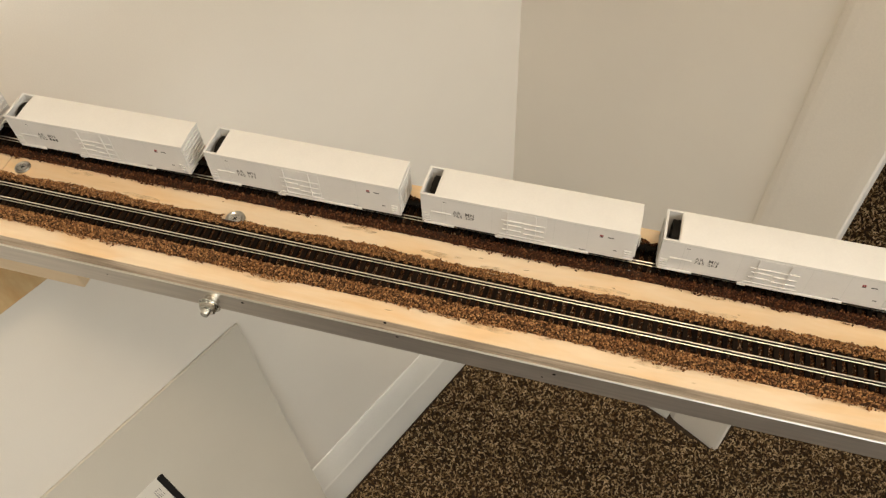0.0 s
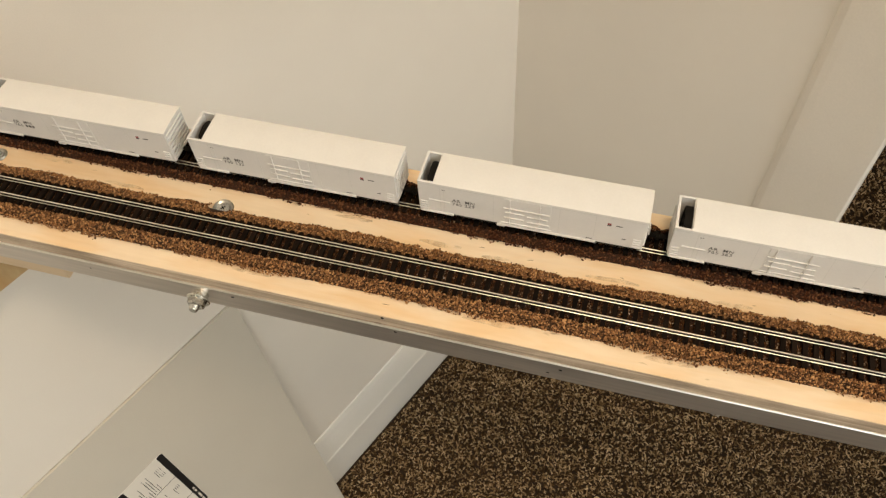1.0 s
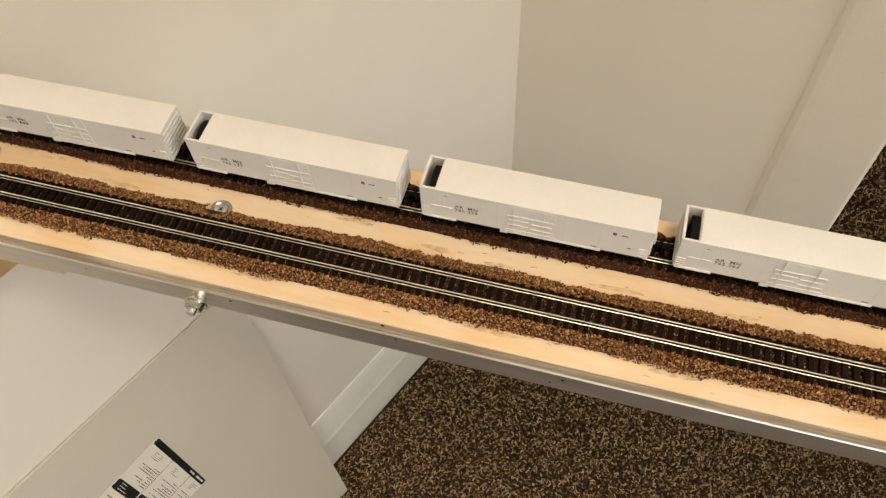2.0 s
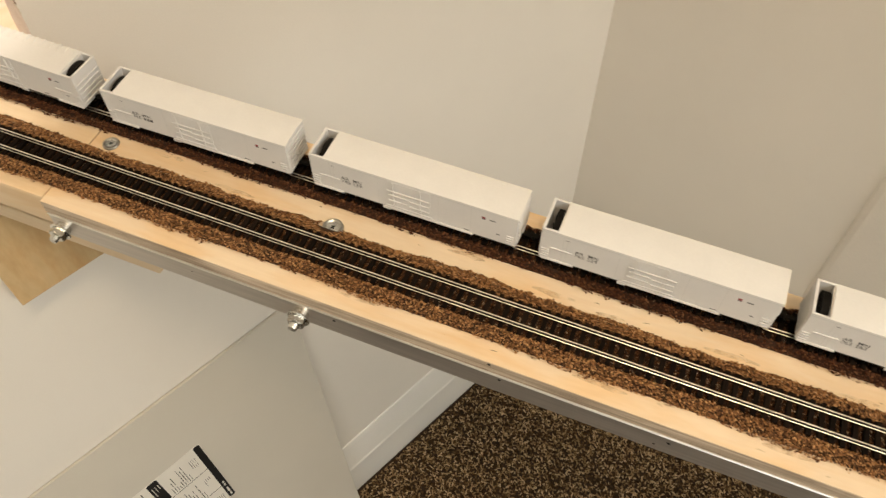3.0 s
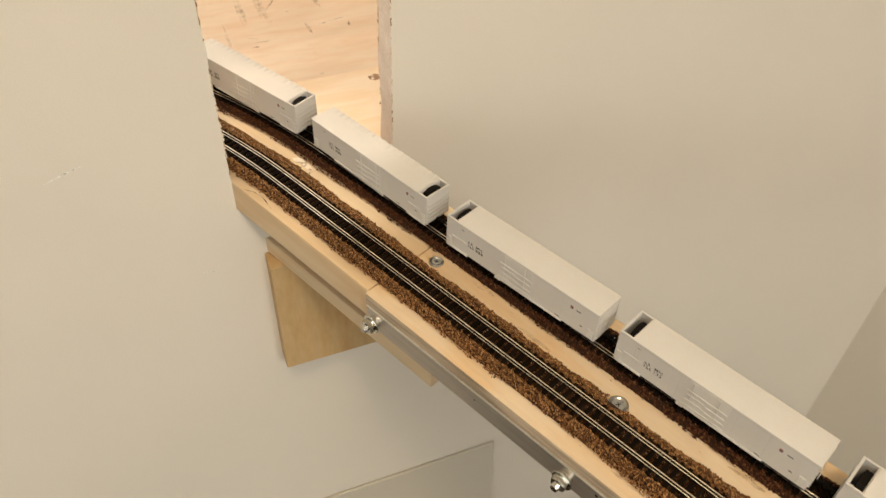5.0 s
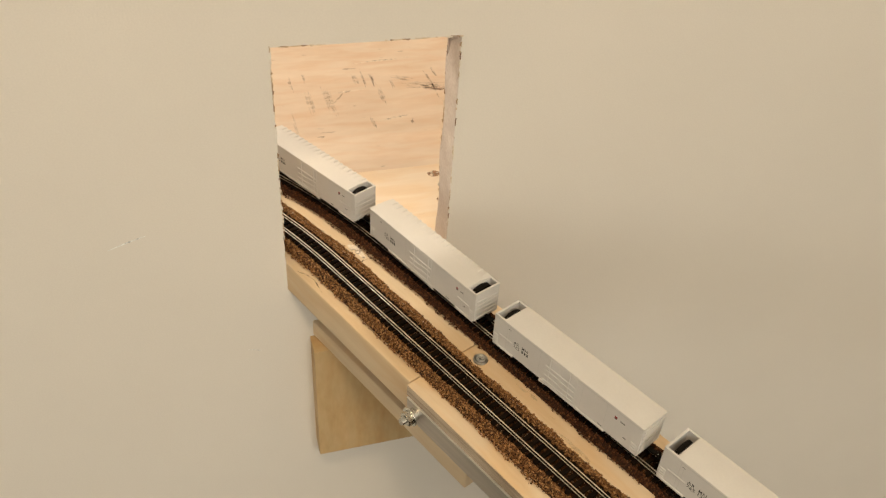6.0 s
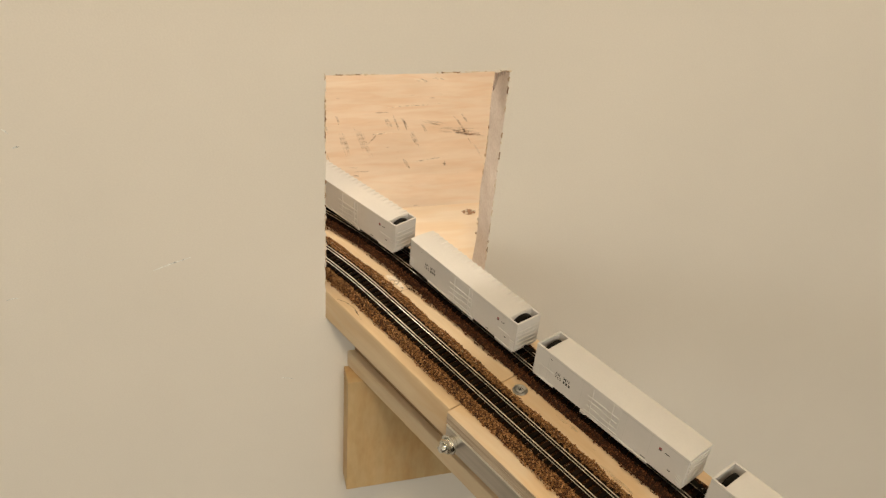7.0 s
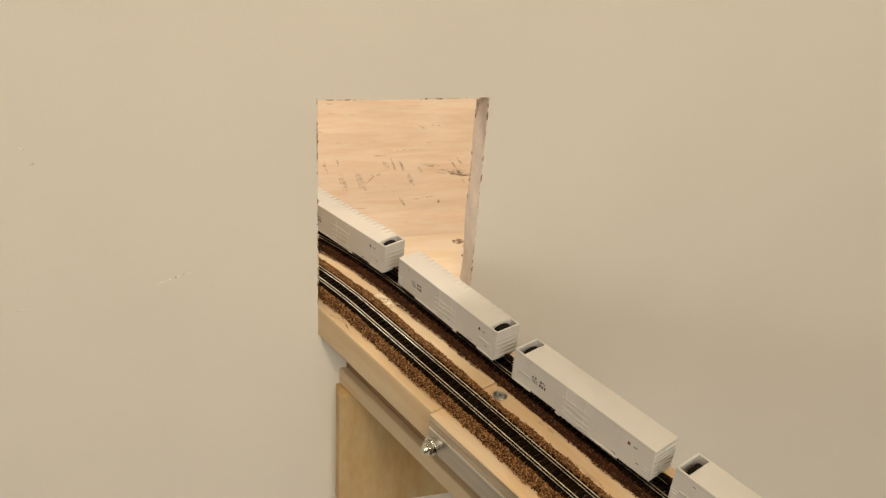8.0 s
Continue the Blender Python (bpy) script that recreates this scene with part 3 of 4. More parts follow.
def track(y0, label):
    t = empty("track", pose(0, 0, H), label, "track", "model railway tracks")
    for off in (-0.0049, 0.0049):
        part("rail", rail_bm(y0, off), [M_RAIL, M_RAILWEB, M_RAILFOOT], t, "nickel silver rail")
    bm = box(bmesh.new(), -0.0011, 0.0011, -0.0088, 0.0088, TIE_Z - 0.0018, TIE_Z)
    for yy in (-0.0061, -0.0037, 0.0037, 0.0061):
        box(bm, -0.0003, 0.0003, yy - 0.0003, yy + 0.0003, TIE_Z, TIE_Z + 0.0006)
    tie = finish("tie", bm, M_TIE)
    x = -0.44
    while x < 0.62:
        y, slope = centre(x, y0)
        o = new("tie", tie)
        o.parent = t
        o.matrix_local = pose(x, y, 0, 0, 0, math.degrees(slope) + random.uniform(-1, 1))
        x += 0.0047
    return t


Y_FRONT, Y_BACK = -0.0188, 0.0232
track(Y_FRONT, "empty model railway track with dark plastic ties")
track(Y_BACK, "model railway track under the white train")


def ballast(y0, seed, left, right, count):
    """A loose bank of small stones along one track, low between the ties."""
    rng = np.random.default_rng(seed)
    x = rng.uniform(-0.43, 0.47, count)
    v = rng.uniform(-1, 1, count)
    k = np.maximum(0, -0.262 - x)
    yc = y0 - k * k / 1.10
    knots = np.linspace(-0.44, 0.48, 260)
    wob = np.interp(x, knots, rng.normal(0, 0.00055, 260)) + 0.0006 * np.sin(x * 60 + seed) + rng.normal(0, 0.0003, count)
    wob2 = np.interp(x, knots, rng.normal(0, 0.00055, 260)) + 0.0006 * np.sin(x * 75 + seed * 5) + rng.normal(0, 0.0003, count)
    wide = np.clip((-0.16 - x) / 0.06, 0, 1)      # the bank spreads on the approach
    lo, hi = -left + wob - 0.0018 * wide * (y0 > 0), right + wob2 + 0.0012 * wide
    y = (lo + hi) / 2 + v * (hi - lo) / 2
    edge = np.clip(np.minimum(y - lo, hi - y) / 0.0042, 0, 1)
    lump = 0.0005 * np.sin(x * 420 + y * 700 + seed) * np.sin(x * 170 - y * 900)
    z = 0.0006 + 0.0044 * edge ** 0.7 + lump * edge + rng.normal(0, 0.0003, count)
    r = rng.uniform(0.00022, 0.00068, count)
    inside = np.abs(y) < 0.0088
    z[inside] = 0.0030 + rng.normal(0, 0.0003, inside.sum())
    r[inside] *= 0.7
    stray = rng.random(count) < 0.0012
    y[stray] += rng.normal(0, 0.003, stray.sum())
    z[stray] = 0.0003
    r[stray] *= 0.6
    z[inside & stray] = 0.0030
    y = y + yc
    for sx, sy in SCREWS:
        near = np.hypot(x - sx, y - sy) < 0.0066
        z[near] = -0.004
    dirs = np.array([(1, 0, 0), (-1, 0, 0), (0, 1, 0), (0, -1, 0), (0, 0, 1), (0, 0, -1)], float)
    q = np.linalg.qr(rng.normal(size=(count, 3, 3)))[0]
    d = np.einsum("kij,nj->kni", q, dirs) * rng.uniform(0.6, 1.4, (count, 6, 1)) * r[:, None, None]
    vs = (np.stack([x, y, z], 1)[:, None, :] + d).reshape(-1, 3)
    tri = np.array([(0, 2, 4), (2, 1, 4), (1, 3, 4), (3, 0, 4), (2, 0, 5), (1, 2, 5), (3, 1, 5), (0, 3, 5)])
    fs = (np.arange(count)[:, None, None] * 6 + tri).reshape(-1, 3)
    return vs.tolist(), fs.tolist(), np.repeat(inside.astype(np.int32), 8)


def bed(y0, left, right):
    bm = bmesh.new()
    xs = [-0.60 + 0.01 * i for i in range(45)] + [-0.15 + 0.05 * i for i in range(38)]
    prof = [(-left + 0.001, 0.0001), (-left + 0.004, 0.0038), (-0.0092, 0.0026), (0.0092, 0.0026), (right - 0.004, 0.0038), (right - 0.001, 0.0001)]
    rows = [[bm.verts.new((x, centre(x, y0)[0] + a, z)) for a, z in prof] for x in xs]
    for a, b in zip(rows, rows[1:]):
        for k in range(len(prof)):
            bm.faces.new((a[k], a[(k + 1) % 6], b[(k + 1) % 6], b[k]))
    return bm


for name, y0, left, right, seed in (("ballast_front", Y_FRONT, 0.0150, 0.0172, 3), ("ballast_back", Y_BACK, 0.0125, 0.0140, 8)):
    b = empty("ballast", pose(0, 0, H), "brown crushed ballast glued along the track", "ballast", kind="stuff")
    part("roadbed", bed(y0, left, right), M_BALLASTBED, b)
    vs, fs, soak_shade = ballast(y0, seed, left, right, 112000 if seed == 3 else 76000)
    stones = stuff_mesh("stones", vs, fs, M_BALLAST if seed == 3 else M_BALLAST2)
    stones.materials.append(M_SOAK_SHADE)
    stones.polygons.foreach_set("material_index", soak_shade)
    o = new("stones", stones)
    o.parent = b
    o["kind"] = "stuff"

# ---- train ----
L, W2 = 0.1102, 0.00975
ZB, ZT = 0.0047, 0.0262      # side bottom and eave over the rail


def text_mesh(body, size):
    cu = bpy.data.curves.new("lettering", "FONT")
    cu.body, cu.size, cu.extrude, cu.offset = body, 1.0, 0.004, 0.006
    cu.space_character = 1.12
    cu.space_line = 0.85
    cu.align_x = "LEFT"
    ob = bpy.data.objects.new("lettering_src", cu)
    scene.collection.objects.link(ob)
    me = bpy.data.meshes.new_from_object(ob.evaluated_get(bpy.context.evaluated_depsgraph_get()))
    bpy.data.objects.remove(ob)
    me.transform(Matrix.Scale(size, 4))
    me.materials.clear()
    me.materials.append(M_INK)
    return me


def car_meshes():
    """Meshes of one car whose open machinery bay lies at its low-x end."""
    out = []
    bay1 = 0.0080
    # side walls, floor and the two ends
    bm = bmesh.new()
    for s in (-1, 1):
        y0, y1 = sorted((s * W2, s * (W2 - 0.0009)))
        box(bm, 0, L, y0, y1, ZB, ZT, 0.00012)
    box(bm, 0, 0.0011, -W2 + 0.0009, W2 - 0.0009, ZB, ZT - 0.0002, 0.0001)
    box(bm, L - 0.0011, L, -W2 + 0.0009, W2 - 0.0009, ZB, ZT, 0.0001)
    box(bm, 0.0011, L - 0.0011, -W2 + 0.0009, W2 - 0.0009, ZB, ZB + 0.0012)
    box(bm, bay1 - 0.0006, bay1, -W2 + 0.0009, W2 - 0.0009, ZB, ZT)
    out.append(("body", bm, M_CAR, "", False))
    # cambered roof
    n = 10
    pts = []
    for i in range(n + 1):
        y = -W2 - 0.00015 + (2 * W2 + 0.0003) * i / n
        pts.append((y, ZT + 0.0006 * (1 - (y / W2) ** 2) + 0.0003))
    pts = [(-W2 - 0.00015, ZT - 0.0006)] + pts + [(W2 + 0.00015, ZT - 0.0006)]
    bm = extrude_profile(pts, bay1, L + 0.0004)
    out.append(("roof", bm, M_ROOF, "smooth cream-white roof", False))
    # rim of the bay
    bm = bmesh.new()
    box(bm, -0.0001, 0.0012, -W2, W2, ZT - 0.0004, ZT + 0.0003, 0.0001)
    for s in (-1, 1):
        y0, y1 = sorted((s * (W2 + 0.0001), s * (W2 - 0.0011)))
        box(bm, 0.0012, bay1, y0, y1, ZT - 0.0004, ZT + 0.0003, 0.0001)
    out.append(("bay_rim", bm, M_CAR, "", False))
    # fan housing in the bay
    bm = cylinder(bmesh.new(), 0.0062, 0.0030, pose(0.0050, 0.0, ZT - 0.0086, 0, 90, 0), 28)
    hump = [(-0.0082, ZB + 0.0013), (0.0082, ZB + 0.0013)] + [(0.0082 * math.cos(q), ZT - 0.0062 + 0.0056 * math.sin(q)) for q in [math.pi * k / 14 for k in range(15)]]
    extrude_profile(hump, 0.0038, bay1 - 0.0007, bm)
    for k in (-1, 1):
        cylinder(bm, 0.0009, 0.0042, pose(0.0052, 0.0024 * k, ZT - 0.0042, 0, 90, 0), 10)
    out.append(("fan_housing", bm, M_BLACK, "black machinery behind the end rim", False))
    # plug door with bars
    for s in (-1, 1):
        d0, d1 = 0.0425, 0.0655
        bm = bmesh.new()
        y0, y1 = sorted((s * W2, s * (W2 + 0.00022)))
        box(bm, d0, d1, y0, y1, ZB + 0.0012, ZT - 0.0012, 0.00012)
        out.append(("door", bm, M_CAR, "flush plug door", False))
        ya, yb = sorted((s * (W2 + 0.0002), s * (W2 + 0.0008)))
        for zz, xa, xb in ((0.0180, d0, d1 - 0.0005), (0.0148, d0 + 0.001, d0 + 0.0105), (0.0140, d0 + 0.0118, d1 - 0.001), (0.0108, d0 + 0.0005, d0 + 0.0105), (0.0100, d0 + 0.0118, d1 - 0.0005), (0.0066, d0 - 0.001, d1 + 0.001)):
            bm = boxed(xa, xb, ya, yb, zz, zz + 0.00042, 0.0001)
            out.append(("door_bar", bm, M_CAR, "", False))
        for xx in (d0 + 0.003, d0 + 0.0175):
            out.append(("lock_rod", boxed(xx, xx + 0.0004, ya, yb, ZB + 0.001, ZT - 0.0015), M_CAR, "", False))
        # panel seams, sill and corner ladders
        bm = bmesh.new()
        yc, yd = sorted((s * W2, s * (W2 + 0.00005)))
        for xx in (0.0128, 0.0375, 0.0695, 0.0865):
            box(bm, xx, xx + 0.0003, yc, yd, ZB + 0.0006, ZT - 0.0014)
        box(bm, 0.0004, L - 0.0004, yc, yd, ZT - 0.0016, ZT - 0.0011)
        box(bm, 0.0108, 0.0112, yc, yd, ZB, ZT)
        out.append(("side_seams", bm, M_SEAM, "fine grey panel lines", False))
        ye, yf = sorted((s * W2, s * (W2 + 0.0006)))
        bm = bmesh.new()
        box(bm, 0.0008, 0.0175, ye, yf, ZB - 0.0007, ZB + 0.0005, 0.0001)
        box(bm, 0.0405, L * 0.80, ye, yf, ZB - 0.0007, ZB + 0.0005, 0.0001)
        box(bm, d0 - 0.003, d0 + 0.001, ye, yf, ZB - 0.0016, ZB, 0.0001)
        out.append(("side_sill", bm, M_ROOF, "", False))
        for i in range(4):
            out.append(("ladder_rung", boxed(0.0008, 0.0046, ye, yf, 0.0062 + i * 0.0018, 0.0067 + i * 0.0018), M_CAR, "", False))
            out.append(("ladder_rung", boxed(L - 0.0050, L - 0.0012, ye, yf, 0.0062 + i * 0.0018, 0.0067 + i * 0.0018), M_CAR, "", False))
        out.append(("grab_iron", boxed(0.0052, 0.0158, ye, yf, 0.0137, 0.0142), M_CAR, "", False))
        # printed marks: emblem and data blocks
        y = s * (W2 + 0.00004)
        a, b = sorted((y, y - s * 0.00003))
        xs = (lambda u: u) if s < 0 else (lambda u: L - u)

        def mark(u0, u1, z0, z1):
            q = sorted((xs(u0), xs(u1)))
            return boxed(q[0], q[1], a, b, z0, z1)
        out.append(("emblem", mark(0.0922, 0.0940, 0.0195, 0.0208), M_RED, "small red emblem", False))
        out.append(("emblem_base", mark(0.0922, 0.0940, 0.0187, 0.0194), M_INK, "", False))
        out.append(("printed_mark", mark(0.0962, 0.0992, 0.0192, 0.0199), M_INK, "", False))
        out.append(("printed_mark", mark(0.1000, 0.1018, 0.0100, 0.0107), M_INK, "", False))
        out.append(("printed_mark", mark(0.0832, 0.0862, 0.0061, 0.0066), M_INK, "", False))
        out.append(("printed_mark", mark(0.0118, 0.0136, 0.0223, 0.0227), M_INK, "", False))
    # ends: ribs on the plain end, brake wheel
    for i in range(7):
        out.append(("end_rib", boxed(L, L + 0.0008, -W2 + 0.0012, W2 - 0.0012, 0.0066 + i * 0.0027, 0.0076 + i * 0.0027, 0.0002), M_CAR, "", False))
        if i < 5:
            out.append(("end_rib", boxed(-0.0006, 0.0, -W2 + 0.0012, W2 - 0.0012, 0.0066 + i * 0.0032, 0.0074 + i * 0.0032, 0.0002), M_CAR, "", False))
    bm = bmesh.new()
    rw = 0.0028
    for k in range(20):
        a0, a1 = 6.28319 * k / 20, 6.28319 * (k + 1) / 20
        p, q = Vector((L + 0.0016, -0.003 + rw * math.cos(a0), 0.0135 + rw * math.sin(a0))), Vector((L + 0.0016, -0.003 + rw * math.cos(a1), 0.0135 + rw * math.sin(a1)))
        m = Matrix.Translation((p + q) / 2) @ (q - p).to_track_quat("Z", "Y").to_matrix().to_4x4()
        cylinder(bm, 0.0003, (q - p).length * 1.1, m, 6)
    for k in range(4):
        m = pose(L + 0.0016, -0.003, 0.0135, 45 * k, 0, 0)
        cylinder(bm, 0.0002, 2 * rw, m, 6)
    out.append(("brake_wheel", bm, M_CAR, "", True))
    # underframe, trucks, couplers
    out.append(("underframe", boxed(0.002, L - 0.002, -0.0086, 0.0086, 0.0021, ZB, 0.0), M_BLACK, "black underframe", False))
    return out


def truck_parts(cx):
    out = []
    bm = bmesh.new()
    for s in (-1, 1):
        box(bm, cx - 0.0105, cx + 0.0105, s * 0.0062 - 0.0006, s * 0.0062 + 0.0006, 0.0022, 0.0042, 0.0003)
        for dx in (-0.0085, 0.0085):
            box(bm, cx + dx - 0.0014, cx + dx + 0.0014, s * 0.0062 - 0.0009, s * 0.0062 + 0.0009, 0.0018, 0.0040, 0.0003)
    box(bm, cx - 0.002, cx + 0.002, -0.0062, 0.0062, 0.0022, 0.0040)
    out.append(("truck", bm, M_BLACK, "black truck frame", False))
    for dx in (-0.0085, 0.0085):
        bm = bmesh.new()
        for s in (-1, 1):
            cylinder(bm, 0.0026, 0.0011, pose(cx + dx, s * 0.0044, 0.0026, 90, 0, 0), 20)
        cylinder(bm, 0.0006, 0.0105, pose(cx + dx, 0, 0.0026, 90, 0, 0), 8)
        out.append(("wheelset", bm, M_WHEEL, "", False))
    return out


def build_car():
    car = empty("refrigerator_car", Matrix.Identity(4), "white model refrigerator car with an open machinery bay", "freight car", "cars of the white train")
    door = None
    for name, bm, mat, label, smooth in car_meshes():
        o = part(name, bm, mat, door if name in ("door_bar", "lock_rod") else car, label, smooth)
        door = o if name == "door" else door
    for cx in (0.0165, L - 0.0165):
        truck = None
        for name, bm, mat, label, smooth in truck_parts(cx):
            o = part(name, bm, mat, truck or car, label, smooth)
            truck = truck or o
    for s, x0 in ((-1, 0.0), (1, L)):
        bm = bmesh.new()
        box(bm, min(x0, x0 + s * 0.0052), max(x0, x0 + s * 0.0052), -0.0010, 0.0010, 0.0042, 0.0058, 0.0002)
        box(bm, min(x0 + s * 0.0045, x0 + s * 0.0062), max(x0 + s * 0.0045, x0 + s * 0.0062), -0.0018 if s < 0 else -0.0006, 0.0006 if s < 0 else 0.0018, 0.0038, 0.0062, 0.0003)
        part("coupler", bm, M_BLACK, car, "black knuckle coupler")
    return car


bm = bmesh.new()
verts = [bm.verts.new(v) for x in (-0.0013, 0.0013) for v in ((x, -W2 * 0.3, ZT + 0.0008), (x, -W2 - 0.0003, ZT + 0.0001), (x * 0.4, -W2 - 0.0003, ZT + 0.0008), (x * 0.4, -W2 * 0.75, ZT + 0.0011))]
for q in ((0, 1, 2, 3), (4, 5, 6, 7), (0, 1, 5, 4), (1, 2, 6, 5), (2, 3, 7, 6), (3, 0, 4, 7)):
    bm.faces.new([verts[k] for k in q])
RIB = finish("roof_rib", bm, M_ROOF)
car = build_car()
CARS = [   # near-left corner of the side, turn in degrees, bay at the other end, number
    (-0.3975, 0.0146, 4.9, True, ""),
    (-0.2690, 0.0245, -0.7, True, ""),
    (-0.1404, 0.0218, 0.75, False, ""),
    (-0.0167, 0.0232, 0.0, False, "765 133"),
    (0.1053, 0.0232, 0.0, False, "765 229"),
    (0.2273, 0.0232, 0.0, False, "765 263"),
]
train = [car] + [copy_thing(car, Matrix.Identity(4)) for k in CARS[1:]]
for i, (x, y, turn, flip, number) in enumerate(CARS):
    m = pose(x, y, H + RAIL_Z, 0, 0, turn)
    if flip:
        m = m @ pose(L, 0, 0, 0, 0, 180)
    c = train[i]
    c.matrix_world = m @ Matrix.Diagonal((1, 1, 1.03 if i == 0 else 1, 1))      # the first car is of a taller kind
    if flip:
        for k in range(19):
            o = new("roof_rib", RIB)
            o.parent = c
            o.matrix_local = Matrix.Translation((0.0115 + k * 0.0052, 0, 0))
    place = pose(0.0170, -W2 - 0.00009, 0.0150, 90, 0, 0) if not flip else pose(L - 0.0170, W2 + 0.00009, 0.0150, 90, 0, 180)
    if number:
        o = new("lettering", text_mesh("AR  MN\n" + number, 0.0031))
        o.parent = c
        o.matrix_local = place
    else:
        o = new("lettering", text_mesh("AR  MN\n765", 0.0031))
        o.parent = c
        o.matrix_local = place
        bm = bmesh.new()
        for k in range(3):
            box(bm, 0.0066 + k * 0.0020, 0.0079 + k * 0.0020, -0.0026, -0.0007, -0.00001, 0.00002)
        o = part("lettering", bm, M_INK, c, "unreadable number")
        o.matrix_local = place

# ---- panel leaning on the wall ----
PH, PB = 0.6531, 0.0636
LEAN = math.degrees(math.atan2(PB, PH))
PL = math.hypot(PH, PB)
panel = empty("leaning_panel", WA @ pose(0.1810, -PB - 0.0040, 0.004, -LEAN, 0, 0), "large grey-white panel leaning against the wall on the carpet", "panel")
bm = extrude_profile([(-0.80, -0.004), (0.0, 0.0), (0.0044, PL), (-0.81, PL + 0.005)], 0.0, 0.0034, axis="y")
bmesh.ops.bevel(bm, geom=list(bm.edges), offset=0.0008, segments=2, affect="EDGES")
part("sheet", bm, M_PANEL, panel)
LX, LH = 0.93, 1.12      # the label's scales


def label_bar(u0, u1, z0, z1, lift=0.0009, base=0.0006):
    return boxed(LX * u0, LX * u1, -lift, -base, LH * z0, LH * z1)


def label_plate(u0, u1, z0, z1, lift, base, cut=0.002):
    """A printed field with clipped corners."""
    a, b, c, d = LX * u0, LX * u1, LH * z0, LH * z1
    return extrude_profile([(a + cut, c), (b - cut, c), (b, c + cut), (b, d - cut), (b - cut, d), (a + cut, d), (a, d - cut), (a, c + cut)], -lift, -base, axis="y")


M_PRINT = smear("faded_print", (0.05, 0.046, 0.04), 1.6)
sheet = part("label_sheet", label_plate(-0.165, 0.0, -0.134, 0.0, 0.0006, 0.0001), M_PAPER, panel, "white printed paper label")
sheet.matrix_local = pose(-0.1615, 0, 0.5450, 0, -1.8, 0)
part("label_strip", label_plate(-0.0094, -0.0003, -0.1335, -0.0004, 0.001, 0.0006), M_LABELINK, sheet, "black printed strip")
for z0, z1 in ((-0.0490, -0.0010), (-0.0985, -0.0515), (-0.1320, -0.1010)):
    part("label_strip", label_plate(-0.078, -0.0635, z0, z1, 0.001, 0.0006), M_LABELINK, sheet, "black printed strip")
rnd = random.Random(11)
for v in (-0.0505, -0.1000):
    part("printed_rule", label_bar(-0.0635, -0.0094, v - 0.0006, v), M_PRINT, sheet)
for block in range(3):
    v0, room = -0.006 - block * 0.0495, 0.042 if block < 2 else 0.026
    for i in range(4):
        ln = min(room, rnd.choice((0.006, 0.015, 0.016, 0.017)))
        part("print_row", label_bar(-0.0150 - i * 0.0026, -0.0144 - i * 0.0026, v0 - 0.010 - ln, v0 - 0.010), M_PRINT, sheet)
    for i in range(9):
        ln = min(room - 0.003, rnd.choice((0.006, 0.012, 0.022, 0.030, 0.036)))
        part("print_row", label_bar(-0.0315 - i * 0.0033, -0.0306 - i * 0.0033, v0 - room, v0 - room + ln), M_PRINT, sheet)
    for i in range(7):
        part("print_row", label_bar(-0.088 - i * 0.006, -0.0868 - i * 0.006, v0 - min(room, rnd.uniform(0.02, 0.038)), v0), M_PRINT, sheet)
    for i in range(3):
        ln = min(room - 0.004, rnd.uniform(0.010, 0.024))
        part("strip_print", label_bar(-0.0750 + i * 0.004, -0.0741 + i * 0.004, v0 - 0.004 - ln, v0 - 0.004, 0.0013, 0.001), M_PAPER, sheet, "white print on the black strip")
for v, ln in ((-0.093, 0.004), (-0.099, 0.005), (-0.110, 0.011), (-0.123, 0.006)):
    part("strip_print", label_bar(-0.0060, -0.0034, v - ln, v, 0.0013, 0.001), M_PAPER, sheet, "white print on the black strip")

# ---- behind the opening ----
bench = empty("back_bench", WA @ pose(0, 0, 0), "rough plywood bench top behind the opening", "bench")
part("bench_top", boxed(-0.9, 0.75, 0.14, 1.1, H - 0.085, H - 0.067, 0.001), M_BENCH, bench)
part("sill_block", boxed(-0.30, 0.40, WT + 0.001, 0.138, H - 0.058, H - 0.024, 0.001), M_SILL, bench, "pale pine sill block")
part("leg", boxed(-0.88, -0.81, 0.95, 1.05, 0, H - 0.0855), M_PINE, bench)
part("leg", boxed(0.66, 0.73, 0.95, 1.05, 0, H - 0.0855), M_PINE, bench)
part("leg", boxed(0.66, 0.73, 0.15, 0.22, 0, H - 0.0855), M_PINE, bench)
part("leg", boxed(-0.88, -0.81, 0.15, 0.22, 0, H - 0.0855), M_PINE, bench)

bm = bmesh.new()
bm.faces.new([bm.verts.new((0.098 + 0.0062 * math.cos(0.3927 * k) * (1 + 0.12 * math.sin(2.1 * k)), 0.123 + 0.0045 * math.sin(0.3927 * k) * (1 + 0.1 * math.cos(1.7 * k)), H - 0.0238)) for k in range(16)])
part("knot", bm, smear("knot_brown", (0.36, 0.20, 0.11), 1.6), bench, "brown knot in the pale pine")

rnd = random.Random(21)
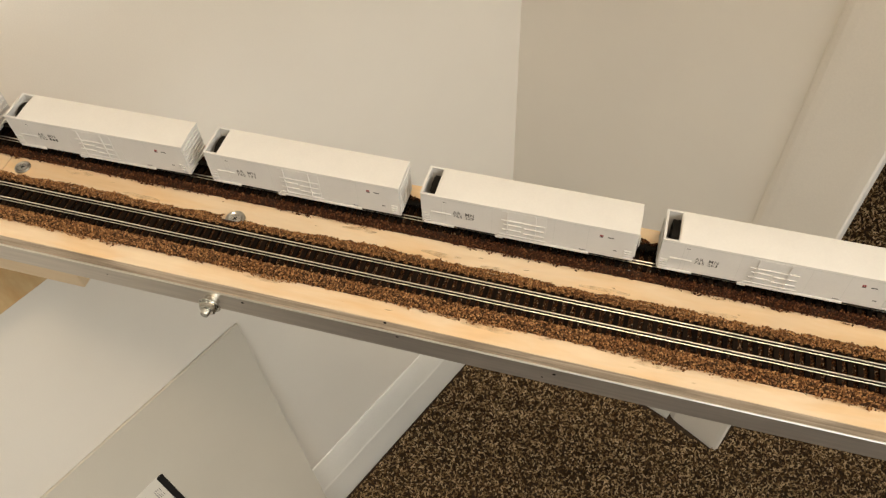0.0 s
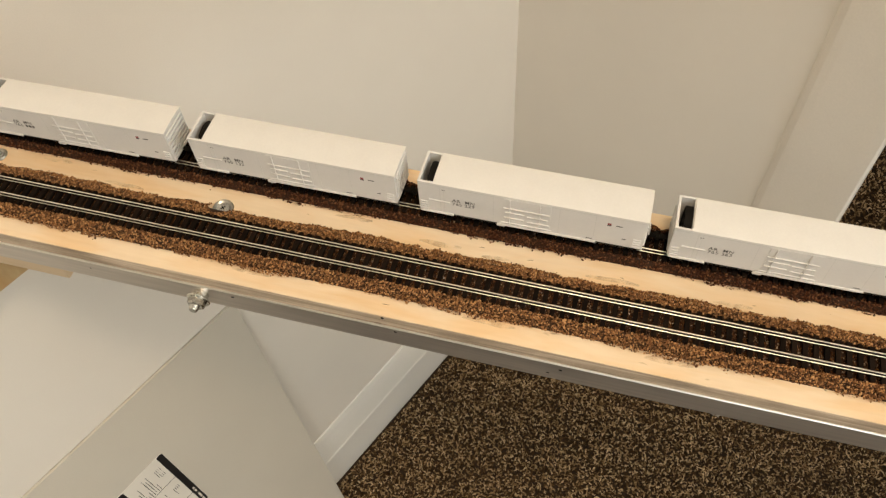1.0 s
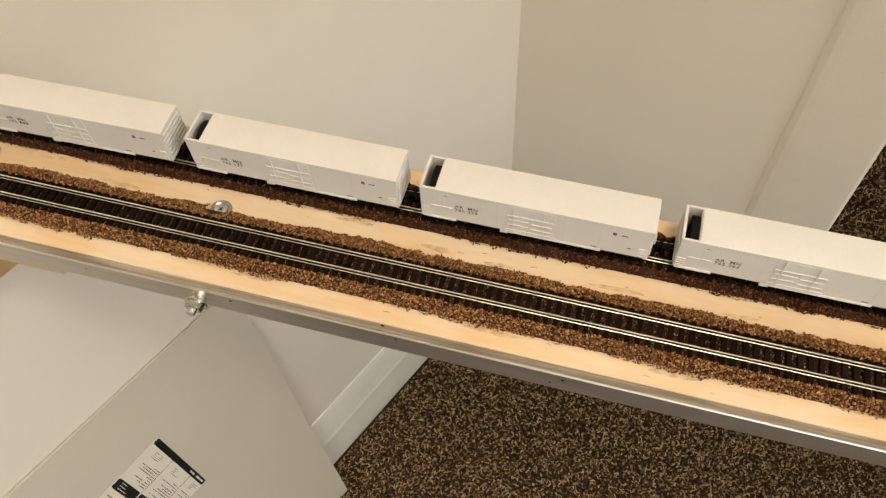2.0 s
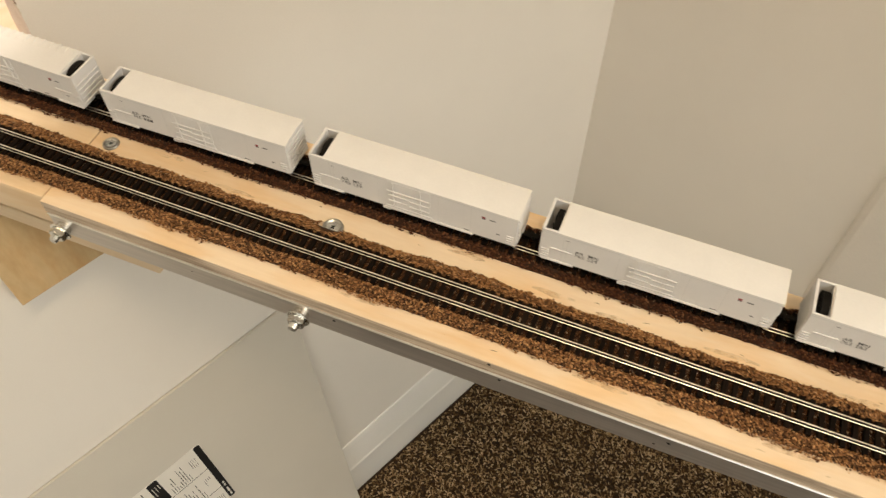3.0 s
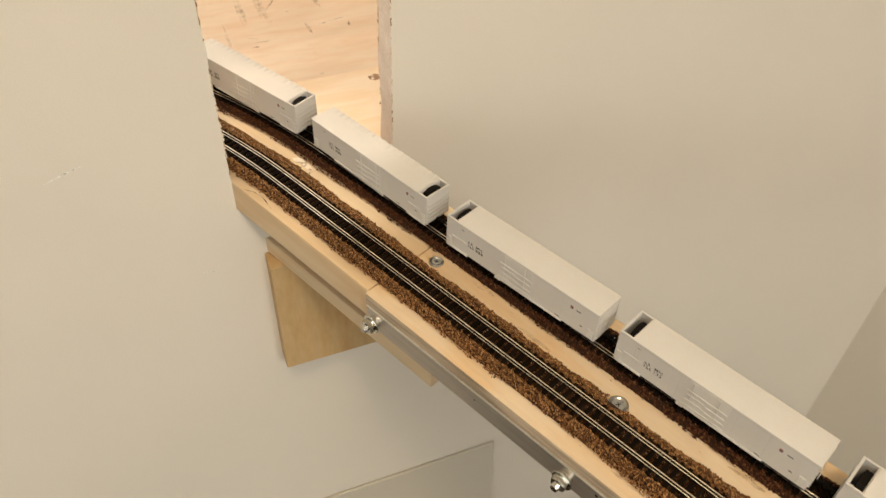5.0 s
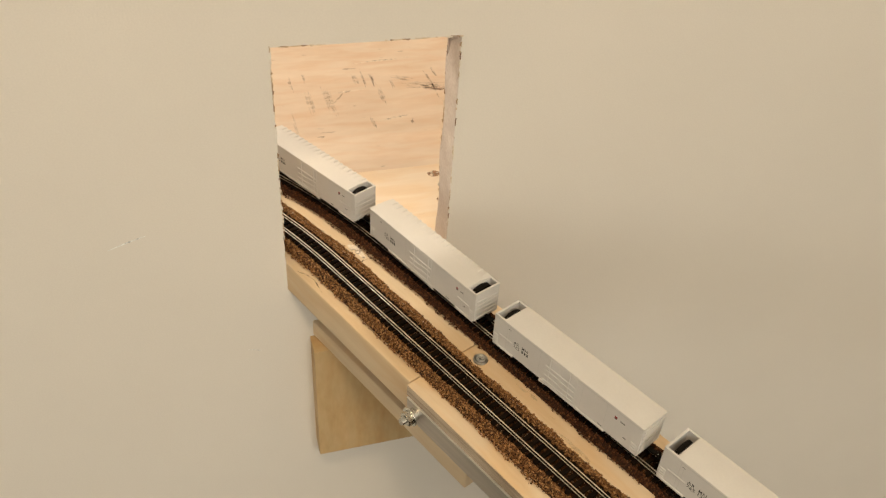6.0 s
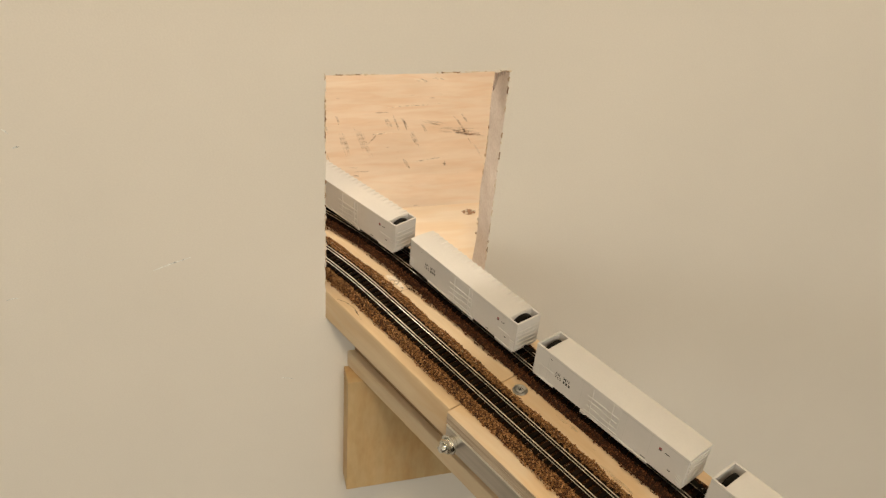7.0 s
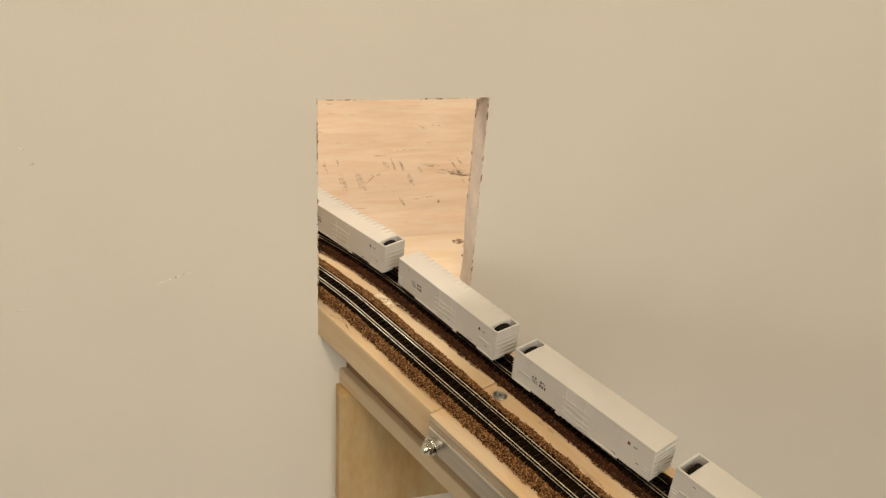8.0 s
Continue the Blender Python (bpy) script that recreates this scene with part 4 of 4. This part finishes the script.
STROKES = [   # along the wall, depth, length along depth, width, kind; saw and rub marks run away from the wall
    (0.027, 0.405, 0.029, 0.0020, 1), (0.093, 0.392, 0.049, 0.0021, 1), (0.103, 0.396, 0.045, 0.0025, 2), (0.084, 0.394, 0.031, 0.0059, 0),
    (0.123, 0.376, 0.058, 0.0030, 1), (0.168, 0.374, 0.088, 0.0021, 1), (0.178, 0.402, 0.036, 0.0028, 1), (0.083, 0.294, 0.026, 0.0042, 1),
    (0.124, 0.288, 0.016, 0.0022, 1), (0.025, 0.349, 0.068, 0.0068, 0), (0.046, 0.350, 0.071, 0.0078, 0), (0.105, 0.349, 0.048, 0.0058, 0),
    (0.169, 0.314, 0.042, 0.0024, 0), (0.002, 0.296, 0.067, 0.0030, 0), (0.010, 0.392, 0.040, 0.0030, 2),
]
CROSS = [(0.0585, 0.354, 0.033, 0.0018, 1.03, 2), (0.160, 0.366, 0.062, 0.0150, -0.22, 0), (0.168, 0.358, 0.040, 0.0085, -0.30, 3), (0.027, 0.290, 0.011, 0.0026, -0.2, 1), (0.025, 0.274, 0.010, 0.003, -0.2, 1), (0.138, 0.387, 0.032, 0.0100, -0.5, 0), (0.152, 0.514, 0.022, 0.0100, -0.6, 4), (0.176, 0.518, 0.018, 0.0075, -0.4, 4), (0.120, 0.437, 0.060, 0.0034, 0.08, 4), (0.110, 0.300, 0.055, 0.0032, 0.2, 4), (0.070, 0.366, 0.040, 0.0036, 0.1, 4)]
for k, (u, v, ln, wd, an, kind) in enumerate([(u, v, ln, wd, 1.571, kind) for u, v, ln, wd, kind in STROKES] + CROSS):
    n, c, s_ = 10, math.cos(an), math.sin(an)
    hairs = 1 if kind == 4 else max(2, int(wd / 0.0011))
    for j in range(hairs):
        part_ln, shift = ln * rnd.uniform(0.5, 1.0), rnd.uniform(-0.25, 0.25) * ln
        off, w, bow = (j - (hairs - 1) / 2) * wd / hairs, wd if kind == 4 else rnd.uniform(0.0011, 0.0026), rnd.uniform(-0.0014, 0.0014)
        pts = [((i / n - 0.5) * part_ln + shift * 0.5, off + bow * (2 * i / n - 1) ** 2 + rnd.uniform(-0.0002, 0.0002), w * (1 - abs(2 * i / n - 1) ** 2) * rnd.uniform(0.5, 1.2)) for i in range(n + 1)]
        loop = [(a, m - b / 2) for a, m, b in pts] + [(a, m + b / 2 + 0.00004) for a, m, b in reversed(pts)]
        bm = bmesh.new()
        bm.faces.new([bm.verts.new((u + a * c - b * s_, v + a * s_ + b * c, H - 0.0668 + 0.00005 * (k % 7) + 0.000007 * j)) for a, b in loop])
        part("scuff_mark", bm, M_SCUFFS[kind], bench)

# ---- carpet pile ----
CELLS = [(-0.32, 0.95, -0.05, 0.25, 0.0040), (-0.35, 0.95, 0.25, 0.75, 0.0040), (0.45, 1.10, 0.75, 1.60, 0.0058)]


def in_rooms(cells):
    vs, fs = carpet(cells, 5)
    v = np.array(vs)
    inv = np.array(WB.inverted())
    k = len(vs)
    p = v @ inv[:3, :3].T + inv[:3, 3]
    bad = (p[:, 0] < 0.02) | ((p[:, 1] > -0.022) & (p[:, 1] < 0.115) & (p[:, 0] < 0.488)) | ((p[:, 1] > -0.002) & (p[:, 1] < 0.115) & (p[:, 0] < 0.5))
    f = np.array(fs)
    f = f[~bad[f].any(1)]
    return v.tolist(), f.tolist()


vs, fs = in_rooms(CELLS)
o = new("carpet_pile", stuff_mesh("carpet_pile", vs, fs, M_TUFT))
tagged(o, "brown, tan and black speckled frieze carpet pile", "carpet", kind="stuff")
